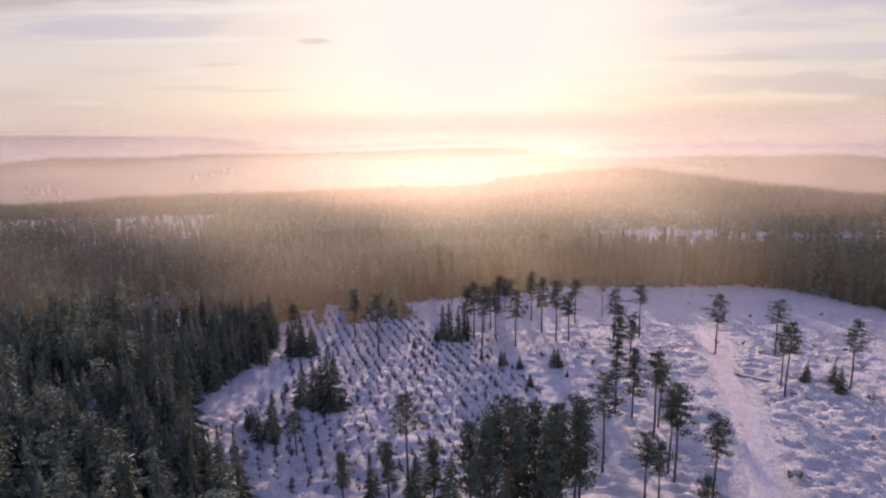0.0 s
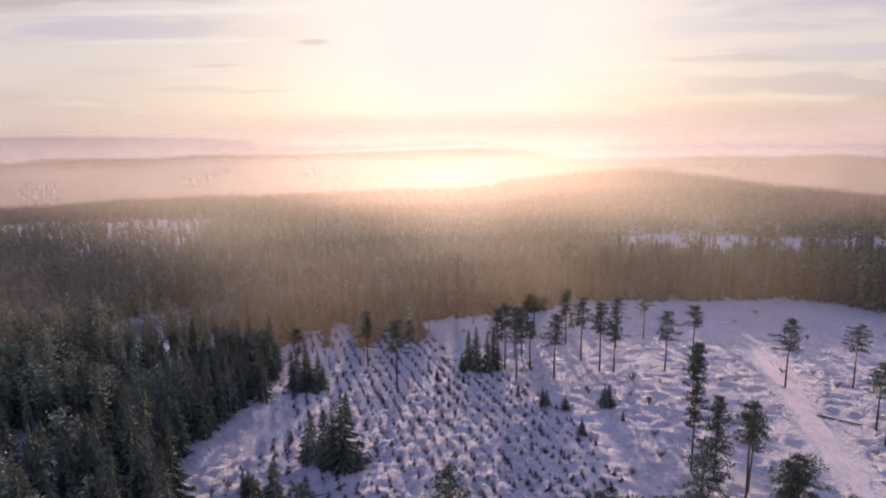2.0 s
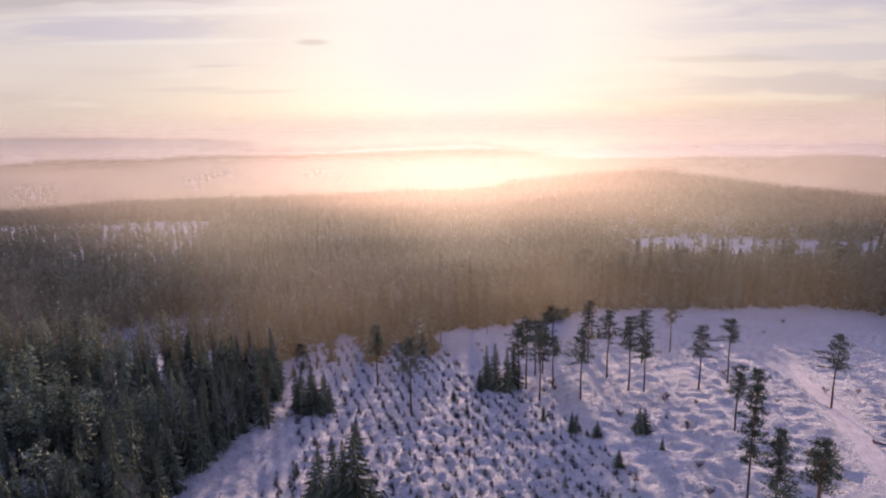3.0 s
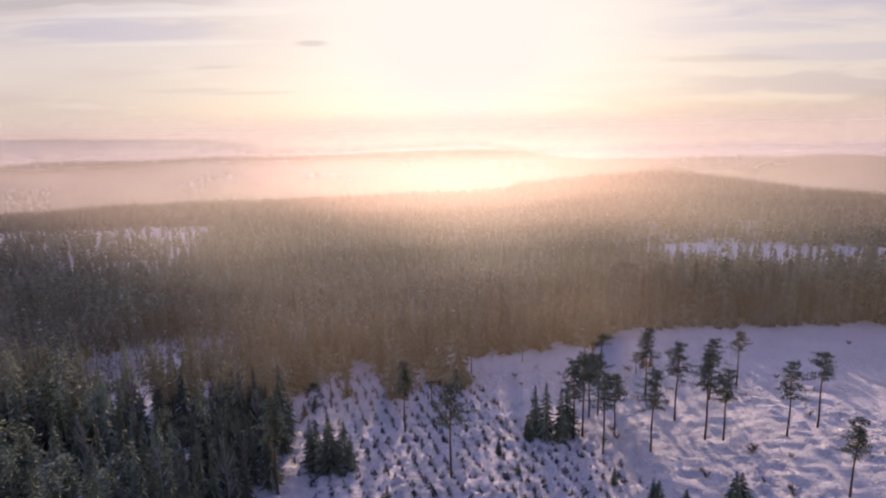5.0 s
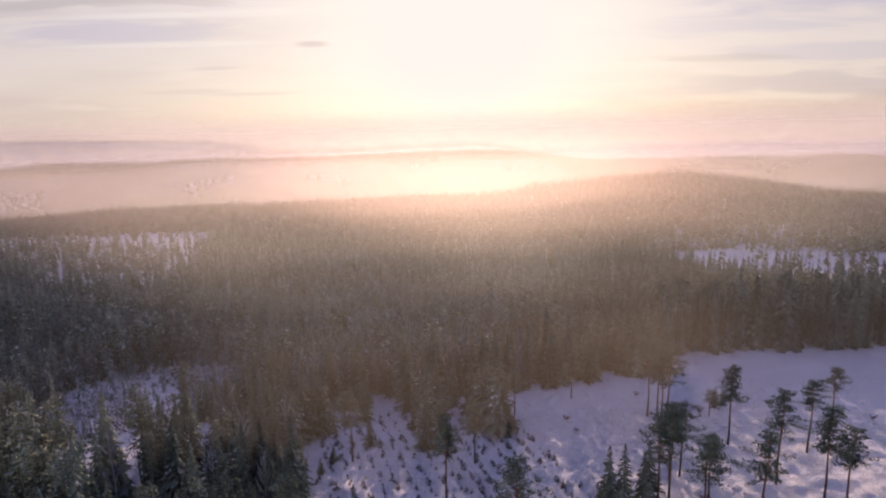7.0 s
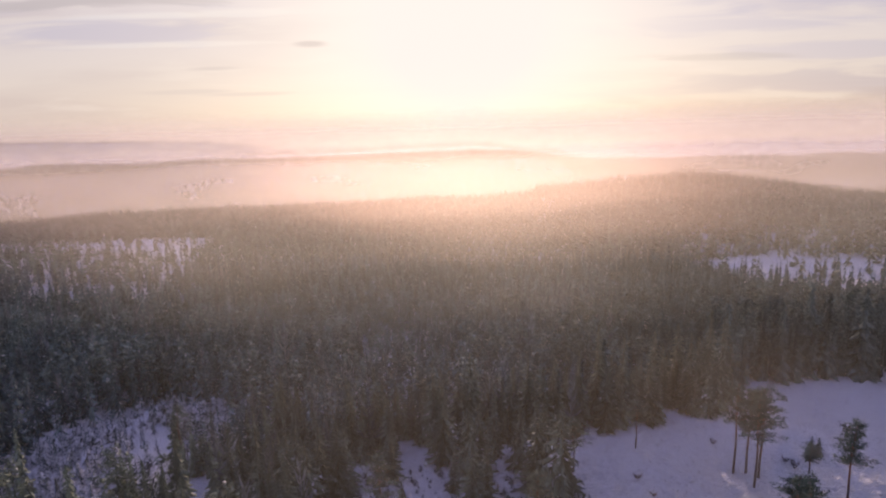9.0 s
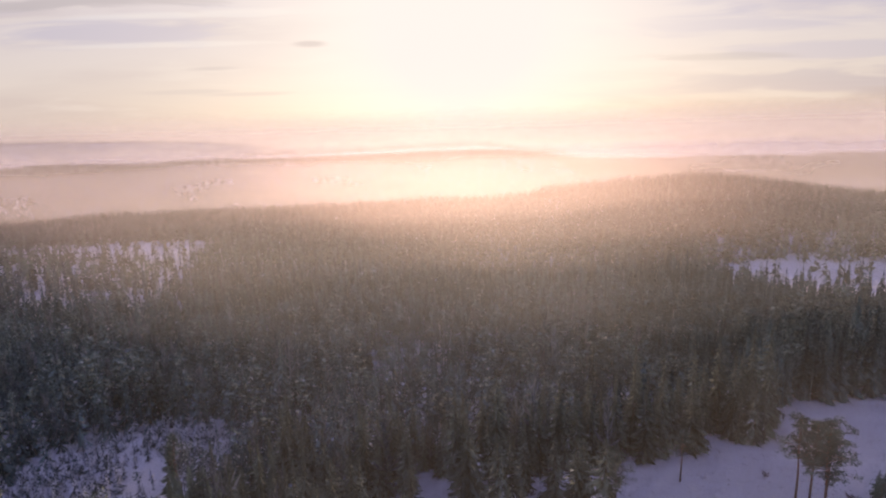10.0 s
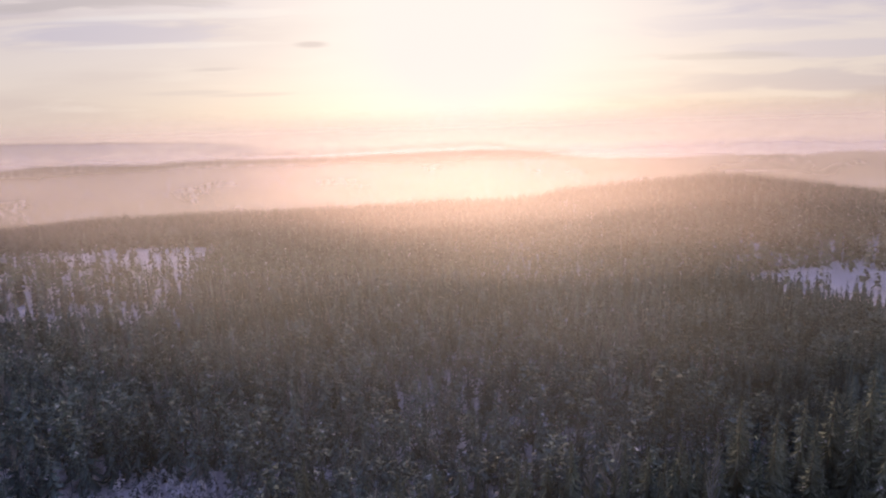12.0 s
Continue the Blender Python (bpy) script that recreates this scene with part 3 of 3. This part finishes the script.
def wooded(x, y, r):
    """Which of these places carry a tree."""
    keep = ~inside(x, y, CLEARING) & ~(inside(x, y, LEFT_FIELD) & (r.rand(len(x)) > 0.20)) & ~inside(x, y, FAR_FIELD)
    keep &= ~(inside(x, y, YOUNG_GAP) & (r.rand(len(x)) > 0.25))
    for gap_x, gap_y, wide in LITTLE_GAPS:
        keep &= (np.hypot(x - gap_x, y - gap_y) > wide) | (r.rand(len(x)) < 0.15)
    keep &= ~(inside(x, y, LEFT_SPARSE) & (r.rand(len(x)) > 0.50))
    keep &= ~(inside(x, y, LEFT_GAP) & (r.rand(len(x)) > 0.35))
    keep &= ~(inside(x, y, RIGHT_FIELD) & (r.rand(len(x)) > 0.06))
    keep &= ~(inside(x, y, RIGHT_SPARSE) & (r.rand(len(x)) > 0.62))
    keep &= (ripple(x, y, 26, 31) > 0.16) | (y > 235)
    keep &= (ripple(x, y, 13, 33) > 0.42) | (x > -74) | (y > 232)
    keep &= np.abs(x) < 70 + 0.80 * np.maximum(y, 0) + 40
    keep &= np.hypot(x, y - 0) > 55
    return keep


def stand_height(x, y, r):
    """Tree heights: old spruce along the clearing and to the sides, younger wood in the middle."""
    edge = np.zeros(len(x))
    for dx, dy in ((9, 0), (-9, 0), (0, 9), (0, -9)):
        edge = np.maximum(edge, inside(x + dx, y + dy, CLEARING))
    h = 9.0 + 5.5 * ripple(x, y, 60, 41) + 2.5 * step(60, 160, x) + 5.0 * step(235, 190, y) * step(-50, -80, x) + 2.0 * step(380, 500, y) + 3.0 * edge * step(-50, -20, x) + 4.0 * step(20, 60, x) * step(345, 310, y) + 3.0 * step(-60, -80, x) * step(262, 280, y) * step(350, 320, y)
    h = np.where(inside(x, y, YOUNG_GAP), 4.8, h)
    return h * (0.72 + 0.42 * r.rand(len(x)) + 0.38 * ((r.rand(len(x)) > 0.90) & (y < 430)))


def planted(x, y, h, kinds, r):
    """One array mesh of trees, each a turned and scaled copy of one of the kinds."""
    which, turn = r.randint(0, len(kinds), len(x)), r.rand(len(x)) * 6.2832
    wide = h * (0.92 + 0.36 * r.rand(len(x)))
    z = ground_height(x, y) - 0.2
    VV, FF, n = [], [], 0
    for i, (v, f) in enumerate(kinds):
        s = np.where(which == i)[0]
        c, sn = np.cos(turn[s])[:, None], np.sin(turn[s])[:, None]
        q = np.empty((len(s), len(v), 3))
        q[..., 0] = (v[None, :, 0] * c - v[None, :, 1] * sn) * wide[s][:, None] + x[s][:, None]
        q[..., 1] = (v[None, :, 0] * sn + v[None, :, 1] * c) * wide[s][:, None] + y[s][:, None]
        q[..., 2] = v[None, :, 2] * h[s][:, None] + z[s][:, None]
        VV.append(q.reshape(-1, 3))
        FF.append((f[None] + (np.arange(len(s)) * len(v))[:, None, None] + n).reshape(-1, 3))
        n += len(s) * len(v)
    return np.concatenate(VV), np.concatenate(FF)


def stuff(name, mesh, mat, label, category="trees"):
    mesh.materials.append(mat)
    return tagged(new(name, mesh), label, category, kind="stuff")


def with_stem(blades):
    return joined([blades, tube([(0, 0, 0), (0, 0, 0.9)], [0.011, 0.003], 3)])


MID_KINDS = [with_stem(spruce_blades(random.Random(50 + i), 9, 4, 1, w, 0.08)) for i, w in enumerate((0.18, 0.21, 0.16, 0.23, 0.19))]
FAR_KINDS = [spruce_blades(random.Random(70 + i), 4, 5, 0, w * 1.25, 0.08) for i, w in enumerate((0.17, 0.20, 0.15))]
DISTANT_KINDS = [spruce_blades(random.Random(90 + i), 2, 4, 0, w, 0.15) for i, w in enumerate((0.32, 0.40))]

def pine_small(seed, clumps=15, blades=7, fine=1.0):
    """A round-headed pine one metre high for the depth of the wood."""
    rr = random.Random(seed)
    V, F = [], []
    for _ in range(clumps):
        f = rr.random()
        t, q = rr.random() * 6.28, 0.13 * math.sin(math.pi * (0.2 + 0.75 * f)) * (0.4 + 0.7 * rr.random())
        c = np.array([q * math.cos(t), q * math.sin(t), 0.52 + 0.45 * f])
        for _ in range(blades):
            p = c + np.array([rr.gauss(0, 0.028), rr.gauss(0, 0.028), rr.gauss(0, 0.02)])
            i = len(V)
            V += [p + fine * np.array([rr.gauss(0, 0.03), rr.gauss(0, 0.03), rr.gauss(0, 0.018)]) for _ in range(3)]
            F += [(i, i + 1, i + 2)]
    return joined([(np.array(V), np.array(F)), tube([(0, 0, 0), (0, 0, 0.93)], [0.012, 0.004], 3)])


MID_KINDS += [pine_small(140), pine_small(141)]
OLD_KINDS = [with_stem(spruce_blades(random.Random(60 + i), 28, 7, 1, w, 0.06)) for i, w in enumerate((0.13, 0.16, 0.12, 0.15))] + [pine_small(142, 26, 16, 0.5), pine_small(143, 26, 16, 0.5)]
DEEP_KINDS = [with_stem(spruce_blades(random.Random(80 + i), 8, 4, 0, w, 0.08)) for i, w in enumerate((0.19, 0.22, 0.18, 0.24))]

# nearest trees at the clearing's edge, each a thing of its own
x, y, r = scattered(-150, 200, 60, 300, 3.4, 5)
ok = wooded(x, y, r)
x, y = x[ok], y[ok]
h = stand_height(x, y, r)
rim = np.zeros(len(x), bool)
for dx, dy in ((7, 0), (-7, 0), (0, 7), (0, -7), (13, 0), (0, -12)):
    rim |= inside(x + dx, y + dy, CLEARING)
rim &= (x > -110) & (x < 185) & (y > 85)
pick = np.where(rim)[0][:300]
for i in pick:
    trunk, crown = rng.choice(SPRUCES)
    tree_thing("spruce", float(x[i]), float(y[i]), "dark spruce at the edge of the snowy clearing", "spruces along the clearing",
               trunk, crown, SPRUCE_BARK, SPRUCE, (h[i] / 14, h[i] / 14), rng.random() * 360)
rest = np.ones(len(x), bool)
rest[pick] = False
old = rest & (y < 236)
ex, ey, er = scattered(-150, -30, -70, 62, 3.6, 25)
ok = (ex < -34 - 0.15 * (60 - ey) + 8 * ripple(ex, ey, 14, 26)) & (ripple(ex, ey, 26, 31) > 0.16)
ex, ey = ex[ok], ey[ok]
back_wood = planted(ex, ey, stand_height(ex, ey, er), FAR_KINDS, er)
stuff("old_spruce_wood", mesh_from("old_spruce_wood", *joined([planted(x[old], y[old], h[old], OLD_KINDS, r), back_wood])), SPRUCE, "dense dark spruce wood with snow between the stems")
young = rest & ~old
bx, by, r2 = scattered(-330, 360, 296, 440, 3.3, 6)
ok = wooded(bx, by, r2)
bx, by = bx[ok], by[ok]
sx, sy, r3 = scattered(-330, 360, 100, 300, 4.2, 9)
ok = wooded(sx, sy, r3) & ((sx < -150) | (sx > 200))
sx, sy = sx[ok], sy[ok]
X = np.concatenate([x[young], bx, sx])
Y = np.concatenate([y[young], by, sy])
H = stand_height(X, Y, r2)
near_wood = (Y < 345) & (np.abs(X) < 260)
fringe = (Y < 306) & (X > 20) & (X < 150)
east = X > 24 * (ripple(X, Y, 40, 29) - 0.5) + np.interp(Y, (230, 300, 440), (-25, 0, 70))
for name, here, mat, label in (("young_spruce_wood", ~east, FROSTED, "dense young spruce wood dusted with snow"),
                               ("dark_spruce_wood", east, GLOOM, "dense dark spruce wood almost free of snow")):
    a, b, c = here & near_wood & ~fringe, here & ~near_wood, here & fringe
    pieces = [planted(X[m], Y[m], H[m], kinds, r2) for m, kinds in ((a, MID_KINDS), (b, DEEP_KINDS), (c, OLD_KINDS)) if m.any()]
    stuff(name, mesh_from(name, *joined(pieces)), mat, label)
# the thicket of snow-laden young spruces in the gap west of the clearing
x, y, r = scattered(-146, -84, 222, 280, 2.0, 27)
ok = inside(x, y, YOUNG_GAP) & (ripple(x, y, 11, 28) > 0.22)
x, y = x[ok], y[ok]
THICKET_KINDS = [with_stem(spruce_blades(random.Random(170 + i), 12, 5, 1, 0.27, 0.03)) for i in range(4)]
stuff("spruce_thicket", mesh_from("spruce_thicket", *planted(x, y, 2.2 + 3.4 * r.rand(len(x)) ** 1.5, THICKET_KINDS, r)), LADEN, "thicket of young spruces laden with snow")


def birch_small(seed):
    """A leafless birch one metre high: a thin stem and upswept fine twigs."""
    rr = random.Random(seed)
    V, F = [], []
    for _ in range(48):
        f, t = 0.28 + 0.66 * rr.random(), rr.random() * 6.28
        reach = 0.15 * (1.15 - f) * (0.5 + rr.random())
        c, sn, i = math.cos(t), math.sin(t), len(V)
        V += [(0.004 * sn, -0.004 * c, f), (reach * c * 0.5 + 0.006 * sn, reach * sn * 0.5 - 0.006 * c, f + 0.05), (reach * c, reach * sn, f + 0.10 + 0.12 * rr.random())]
        F += [(i, i + 1, i + 2)]
    return joined([(np.array(V), np.array(F)), tube([(0, 0, 0), (0.01, 0, 0.5), (0, 0, 0.98)], [0.010, 0.007, 0.002], 3)])


fx, fy, r = scattered(-330, 330, 100, 440, 9.5, 21)
ok = wooded(fx, fy, r) & (fx < 25) & ((ripple(fx, fy, 38, 71) > 0.45) | (r.rand(len(fx)) < 0.2))
fx, fy = fx[ok], fy[ok]
stuff("bare_birches", mesh_from("bare_birches", *planted(fx, fy, stand_height(fx, fy, r) + 1.5, [birch_small(i) for i in range(4)], r)), BIRCH, "leafless frosted birches scattered through the spruce wood")
x, y, r = scattered(-640, 640, 436, 830, 4.4, 12)
ok = wooded(x, y, r)
x, y = x[ok], y[ok]
stuff("ridge_wood", mesh_from("ridge_wood", *planted(x, y, stand_height(x, y, r), FAR_KINDS, r)), SPRUCE, "hazy spruce wood on the far ridge")
x, y, r = scattered(-1500, 1500, 830, 2300, 13.0, 13)
hx, hy, hr = scattered(250, 1250, 1330, 1600, 9.0, 15)
vx, vy, vr = scattered(-1000, 320, 828, 1010, 8.0, 16)
x, y = np.concatenate([x, hx, vx]), np.concatenate([y, hy, vy])
ok = ~inside(x, y, FAR_FIELD) & (np.abs(x) < 120 + 0.85 * y) & (ripple(x, y, 210, 51) > 0.14)
x, y = x[ok], y[ok]
stuff("distant_wood", mesh_from("distant_wood", *planted(x, y, 12 + 5 * r.rand(len(x)), DISTANT_KINDS, r)), GLOOM, "distant forest fading into haze")
x, y, r = scattered(-3400, 600, 2900, 3700, 27.0, 14)
stuff("horizon_wood", mesh_from("horizon_wood", *planted(x, y, 14 + 5 * r.rand(len(x)), DISTANT_KINDS, r)), GLOOM, "forested hill on the horizon")


# ---------------------------------------------------------------- plantation rows and brash
def rows_of_saplings():
    r = np.random.RandomState(3)
    along, across = np.array([0.29, -0.957]), np.array([0.957, 0.29])
    P = []
    for i in range(-34, 36):
        for j in range(-60, 60):
            p = np.array([-12, 165]) + across * (i * 2.9 + 1.1 * (r.rand() - 0.5)) + along * (j * 1.8 + 1.3 * (r.rand() - 0.5))
            P.append(p)
    P = np.array(P)
    x, y = P[:, 0], P[:, 1]
    field = [(-52, 120), (-42, 150), (-52, 176), (-56, 200), (-60, 226), (-25, 230), (-12, 222), (-2, 190), (14, 168), (24, 140), (26, 112), (10, 96), (-30, 96)]
    ok = inside(x, y, field) & (r.rand(len(x)) < 0.88)
    return x[ok], y[ok], r


x, y, r = rows_of_saplings()
h = 0.95 + 1.35 * r.rand(len(x)) ** 1.4
SMALL_KINDS = [with_stem(spruce_blades(random.Random(120 + i), 6, 6, 1, 0.52, 0.02)) for i in range(4)]
stuff("plantation_saplings", mesh_from("plantation_saplings", *planted(x, y, h, SMALL_KINDS, r)), SAPLINGS, "rows of knee-high spruce saplings in snow", "saplings")


def twig_tuft(seed):
    rr = random.Random(seed)
    V, F = [], []
    for _ in range(9):
        t, l = rr.random() * 6.28, 0.5 + 0.6 * rr.random()
        i = len(V)
        b = (0.12 * (rr.random() - 0.5), 0.12 * (rr.random() - 0.5))
        V += [(b[0] - 0.03, b[1], 0), (b[0] + 0.03, b[1], 0), (b[0] + l * math.cos(t) * 0.7, b[1] + l * math.sin(t) * 0.7, l * (0.3 + 0.7 * rr.random()))]
        F += [(i, i + 1, i + 2)]
    return np.array(V), np.array(F)


TUFTS = [twig_tuft(i) for i in range(5)]
r = np.random.RandomState(8)
x, y = -75 + 270 * r.rand(24000), 62 + 225 * r.rand(24000)
ok = inside(x, y, CLEARING) & (track_cut(x, y) > 2.6) & (ripple(x, y, 11, 61) > 0.42)
x, y = x[ok], y[ok]
stuff("brash_and_grass", mesh_from("brash_and_grass", *planted(x, y, 0.35 + 0.5 * r.rand(len(x)), TUFTS, r)), SCRUB, "dry grass tufts and felling brash poking through snow", "brash")


def tussock(seed):
    """A grass tussock or stump under a cap of snow, one metre across."""
    rr = random.Random(seed)
    V = [(0, 0, 0.42)]
    for radius, z in ((0.32, 0.30), (0.55, -0.06)):
        V += [(radius * (0.8 + 0.4 * rr.random()) * math.cos(1.047 * k), radius * (0.8 + 0.4 * rr.random()) * math.sin(1.047 * k), z * (0.8 + 0.4 * rr.random())) for k in range(6)]
    F = []
    for k in range(6):
        m = (k + 1) % 6
        F += [(0, 1 + k, 1 + m), (1 + k, 7 + k, 7 + m), (1 + k, 7 + m, 1 + m)]
    return np.array(V), np.array(F)


r = np.random.RandomState(18)
x, y = -70 + 260 * r.rand(15000), 64 + 200 * r.rand(15000)
ok = inside(x, y, CLEARING) & (track_cut(x, y) > 4.2) & (ripple(x, y, 16, 62) > 0.35) & ((x > 8) | (r.rand(len(x)) < 0.7))
x, y = x[ok], y[ok]
stuff("snowy_tussocks", mesh_from("snowy_tussocks", *planted(x, y, 0.5 + 0.9 * r.rand(len(x)) ** 1.5, [tussock(i) for i in range(6)], r)), SNOW, "snow-capped grass tussocks and stumps on the clearing", "tussocks")


def bush_kind(seed):
    """A leafless shrub one metre high: thin stems from one foot in a haze of fine twigs."""
    rr = random.Random(seed)
    bits, V, F = [], [], []
    for _ in range(13):
        t, l = rr.random() * 6.28, 0.6 + 0.4 * rr.random()
        tip = np.array([0.42 * l * math.cos(t), 0.42 * l * math.sin(t), 0.9 * l])
        bits.append(limb((0, 0, -0.05), tip, 0.009, 0.004))
        for _ in range(22):
            p = tip * (0.35 + 0.65 * rr.random())
            d = np.array([rr.gauss(0, 0.13), rr.gauss(0, 0.13), abs(rr.gauss(0, 0.13))])
            w = np.array([rr.gauss(0, 0.014), rr.gauss(0, 0.014), 0])
            i = len(V)
            V += [p - w, p + w, p + d]
            F += [(i, i + 1, i + 2)]
    bits.append((np.array(V), np.array(F)))
    return mesh_from("bush", *joined(bits))


BUSHES = [bush_kind(i) for i in range(4)]
for m in BUSHES:
    m.materials.append(SCRUB)
BUSH_SPOTS = [(67, 173), (71, 173), (42, 157), (38, 142), (43, 173), (29, 163), (39, 161), (28, 126), (36, 133), (89, 182), (81, 153), (97, 181), (104, 239), (120, 220),
              (119, 168), (116, 168), (122, 161), (94, 118), (121, 182), (68, 102), (66, 102), (82, 136), (107, 137), (149, 222), (121, 222), (121, 256), (75, 220), (17, 183), (67, 192), (44, 174)]
BUSH_SPOTS_B = [(50, 171), (33, 221), (1, 212), (29, 165), (43, 159), (33, 224), (0, 218), (3, 187), (21, 231), (17, 179), (14, 178), (98, 172), (-36, 140), (-18, 118), (55, 140), (58, 150)]
for x, y in BUSH_SPOTS + BUSH_SPOTS_B:
    ob = tagged(new("bush", rng.choice(BUSHES)), "bare brown shrub poking through the snow", "bush", "bushes on the clearing")
    size = 1.1 + 0.9 * rng.random()
    ob.matrix_basis = pose(x, y, float(ground_height(x, y)), 0, 0, rng.random() * 360) @ Matrix.Diagonal((size * 1.3, size * 1.3, size, 1))


def fallen_log(x0, y0, x1, y1, thick):
    """A felled stem on the snow, with broken side stubs."""
    long = math.hypot(x1 - x0, y1 - y0)
    bits = [tube([(0.03 * math.sin(i), 0, long * i / 8) for i in range(9)], [thick * (1 - 0.07 * i) for i in range(9)], 8)]
    rr = random.Random(4)
    for _ in range(7):
        z, t = long * (0.3 + 0.65 * rr.random()), rr.random() * 6.28
        bits.append(limb((0, 0, z), (0.5 * math.cos(t), 0.5 * math.sin(t), z + 0.3), 0.03, 0.012))
    me = mesh_from("fallen_log", *joined(bits), True)
    me.materials.append(PINE_BARK)
    z0, z1 = float(ground_height(x0, y0)), float(ground_height(x1, y1))
    ob = tagged(new("fallen_log", me), "felled pine stem lying half sunk in snow", "log")
    ob.matrix_basis = look((x0, y0, z0 + thick * 0.7), (x1, y1, z1 + thick * 0.7)) @ pose(0, 0, 0, 180)


fallen_log(81.6, 154.2, 91.1, 148.0, 0.20)
fallen_log(88.0, 144.5, 93.3, 138.4, 0.16)


# ---------------------------------------------------------------- ice mist and sun glare over the valley
def mist_bank(distance, low, high, top, thickness, round_share, seed, west, spread, ahead_colour, about_colour):
    """A thin curved sheet standing in for mist and glare across the valley at that distance ahead."""
    angles = np.linspace(-1.25, 1.25, 81)
    verts, faces = [], []
    for a in angles:
        wave = distance * (1 + 0.035 * math.sin(5 * a + 2.3 * seed) + 0.02 * math.sin(13 * a + 1.1 * seed))
        x, y = wave * 1.05 * math.sin(a), wave * (0.7 + 0.3 * math.cos(a))
        verts += [(x, y, low - 2), (x, y, top)]
    for i in range(len(angles) - 1):
        faces.append((2 * i, 2 * i + 2, 2 * i + 3, 2 * i + 1))
    me = mesh_from("mist", verts, faces, True)
    me.materials.append(mist_material("ice_mist", thickness, low, high, top, seed, round_share, west, spread, ahead_colour, about_colour))
    tagged(new("mist", me), "thin scattering sheet for ice mist and sun glare over the forest valley", "mist", kind="structure")


# the two nearest kinds are added to imitate lens glare as well as haze
GLARE_MIST = (0.66, (0.75, 0.66, 0.54), (0.15, 0.22, 0.25))
NEAR_MIST = (0.66, (0.64, 0.66, 0.60), (0.15, 0.22, 0.25))
MID_MIST = (0.70, (0.78, 0.64, 0.57), (0.18, 0.21, 0.25))
VALLEY_MIST = (1.0, (0.80, 0.77, 0.76), (0.235, 0.235, 0.24))
FAR_MIST = (1.0, (0.80, 0.77, 0.76), (0.27, 0.275, 0.28))
for seed, (distance, low, high, top, thickness, round_share, west, kind) in enumerate((
        (197, -14, 0, 40, 0.060, 0.08, 1.0, GLARE_MIST), (229, -14, 20, 68, 0.040, 0.10, 1.0, NEAR_MIST), (308, -15, 24, 70, 0.060, 0.16, 1.0, NEAR_MIST),
        (408, -20, 16, 72, 0.056, 0.24, 1.1, MID_MIST), (500, -22, 12, 74, 0.064, 0.34, 1.4, MID_MIST),
        (610, -26, 6, 76, 0.066, 0.40, 1.9, MID_MIST),
        (850, -60, -20, 66, 0.62, 0.97, 1.0, VALLEY_MIST), (2400, -70, 10, 160, 0.72, 0.97, 1.0, FAR_MIST),
        (4000, -80, 10, 210, 0.80, 0.95, 1.0, FAR_MIST))):
    mist_bank(distance, low, high, top, thickness, round_share, seed, west, *kind)
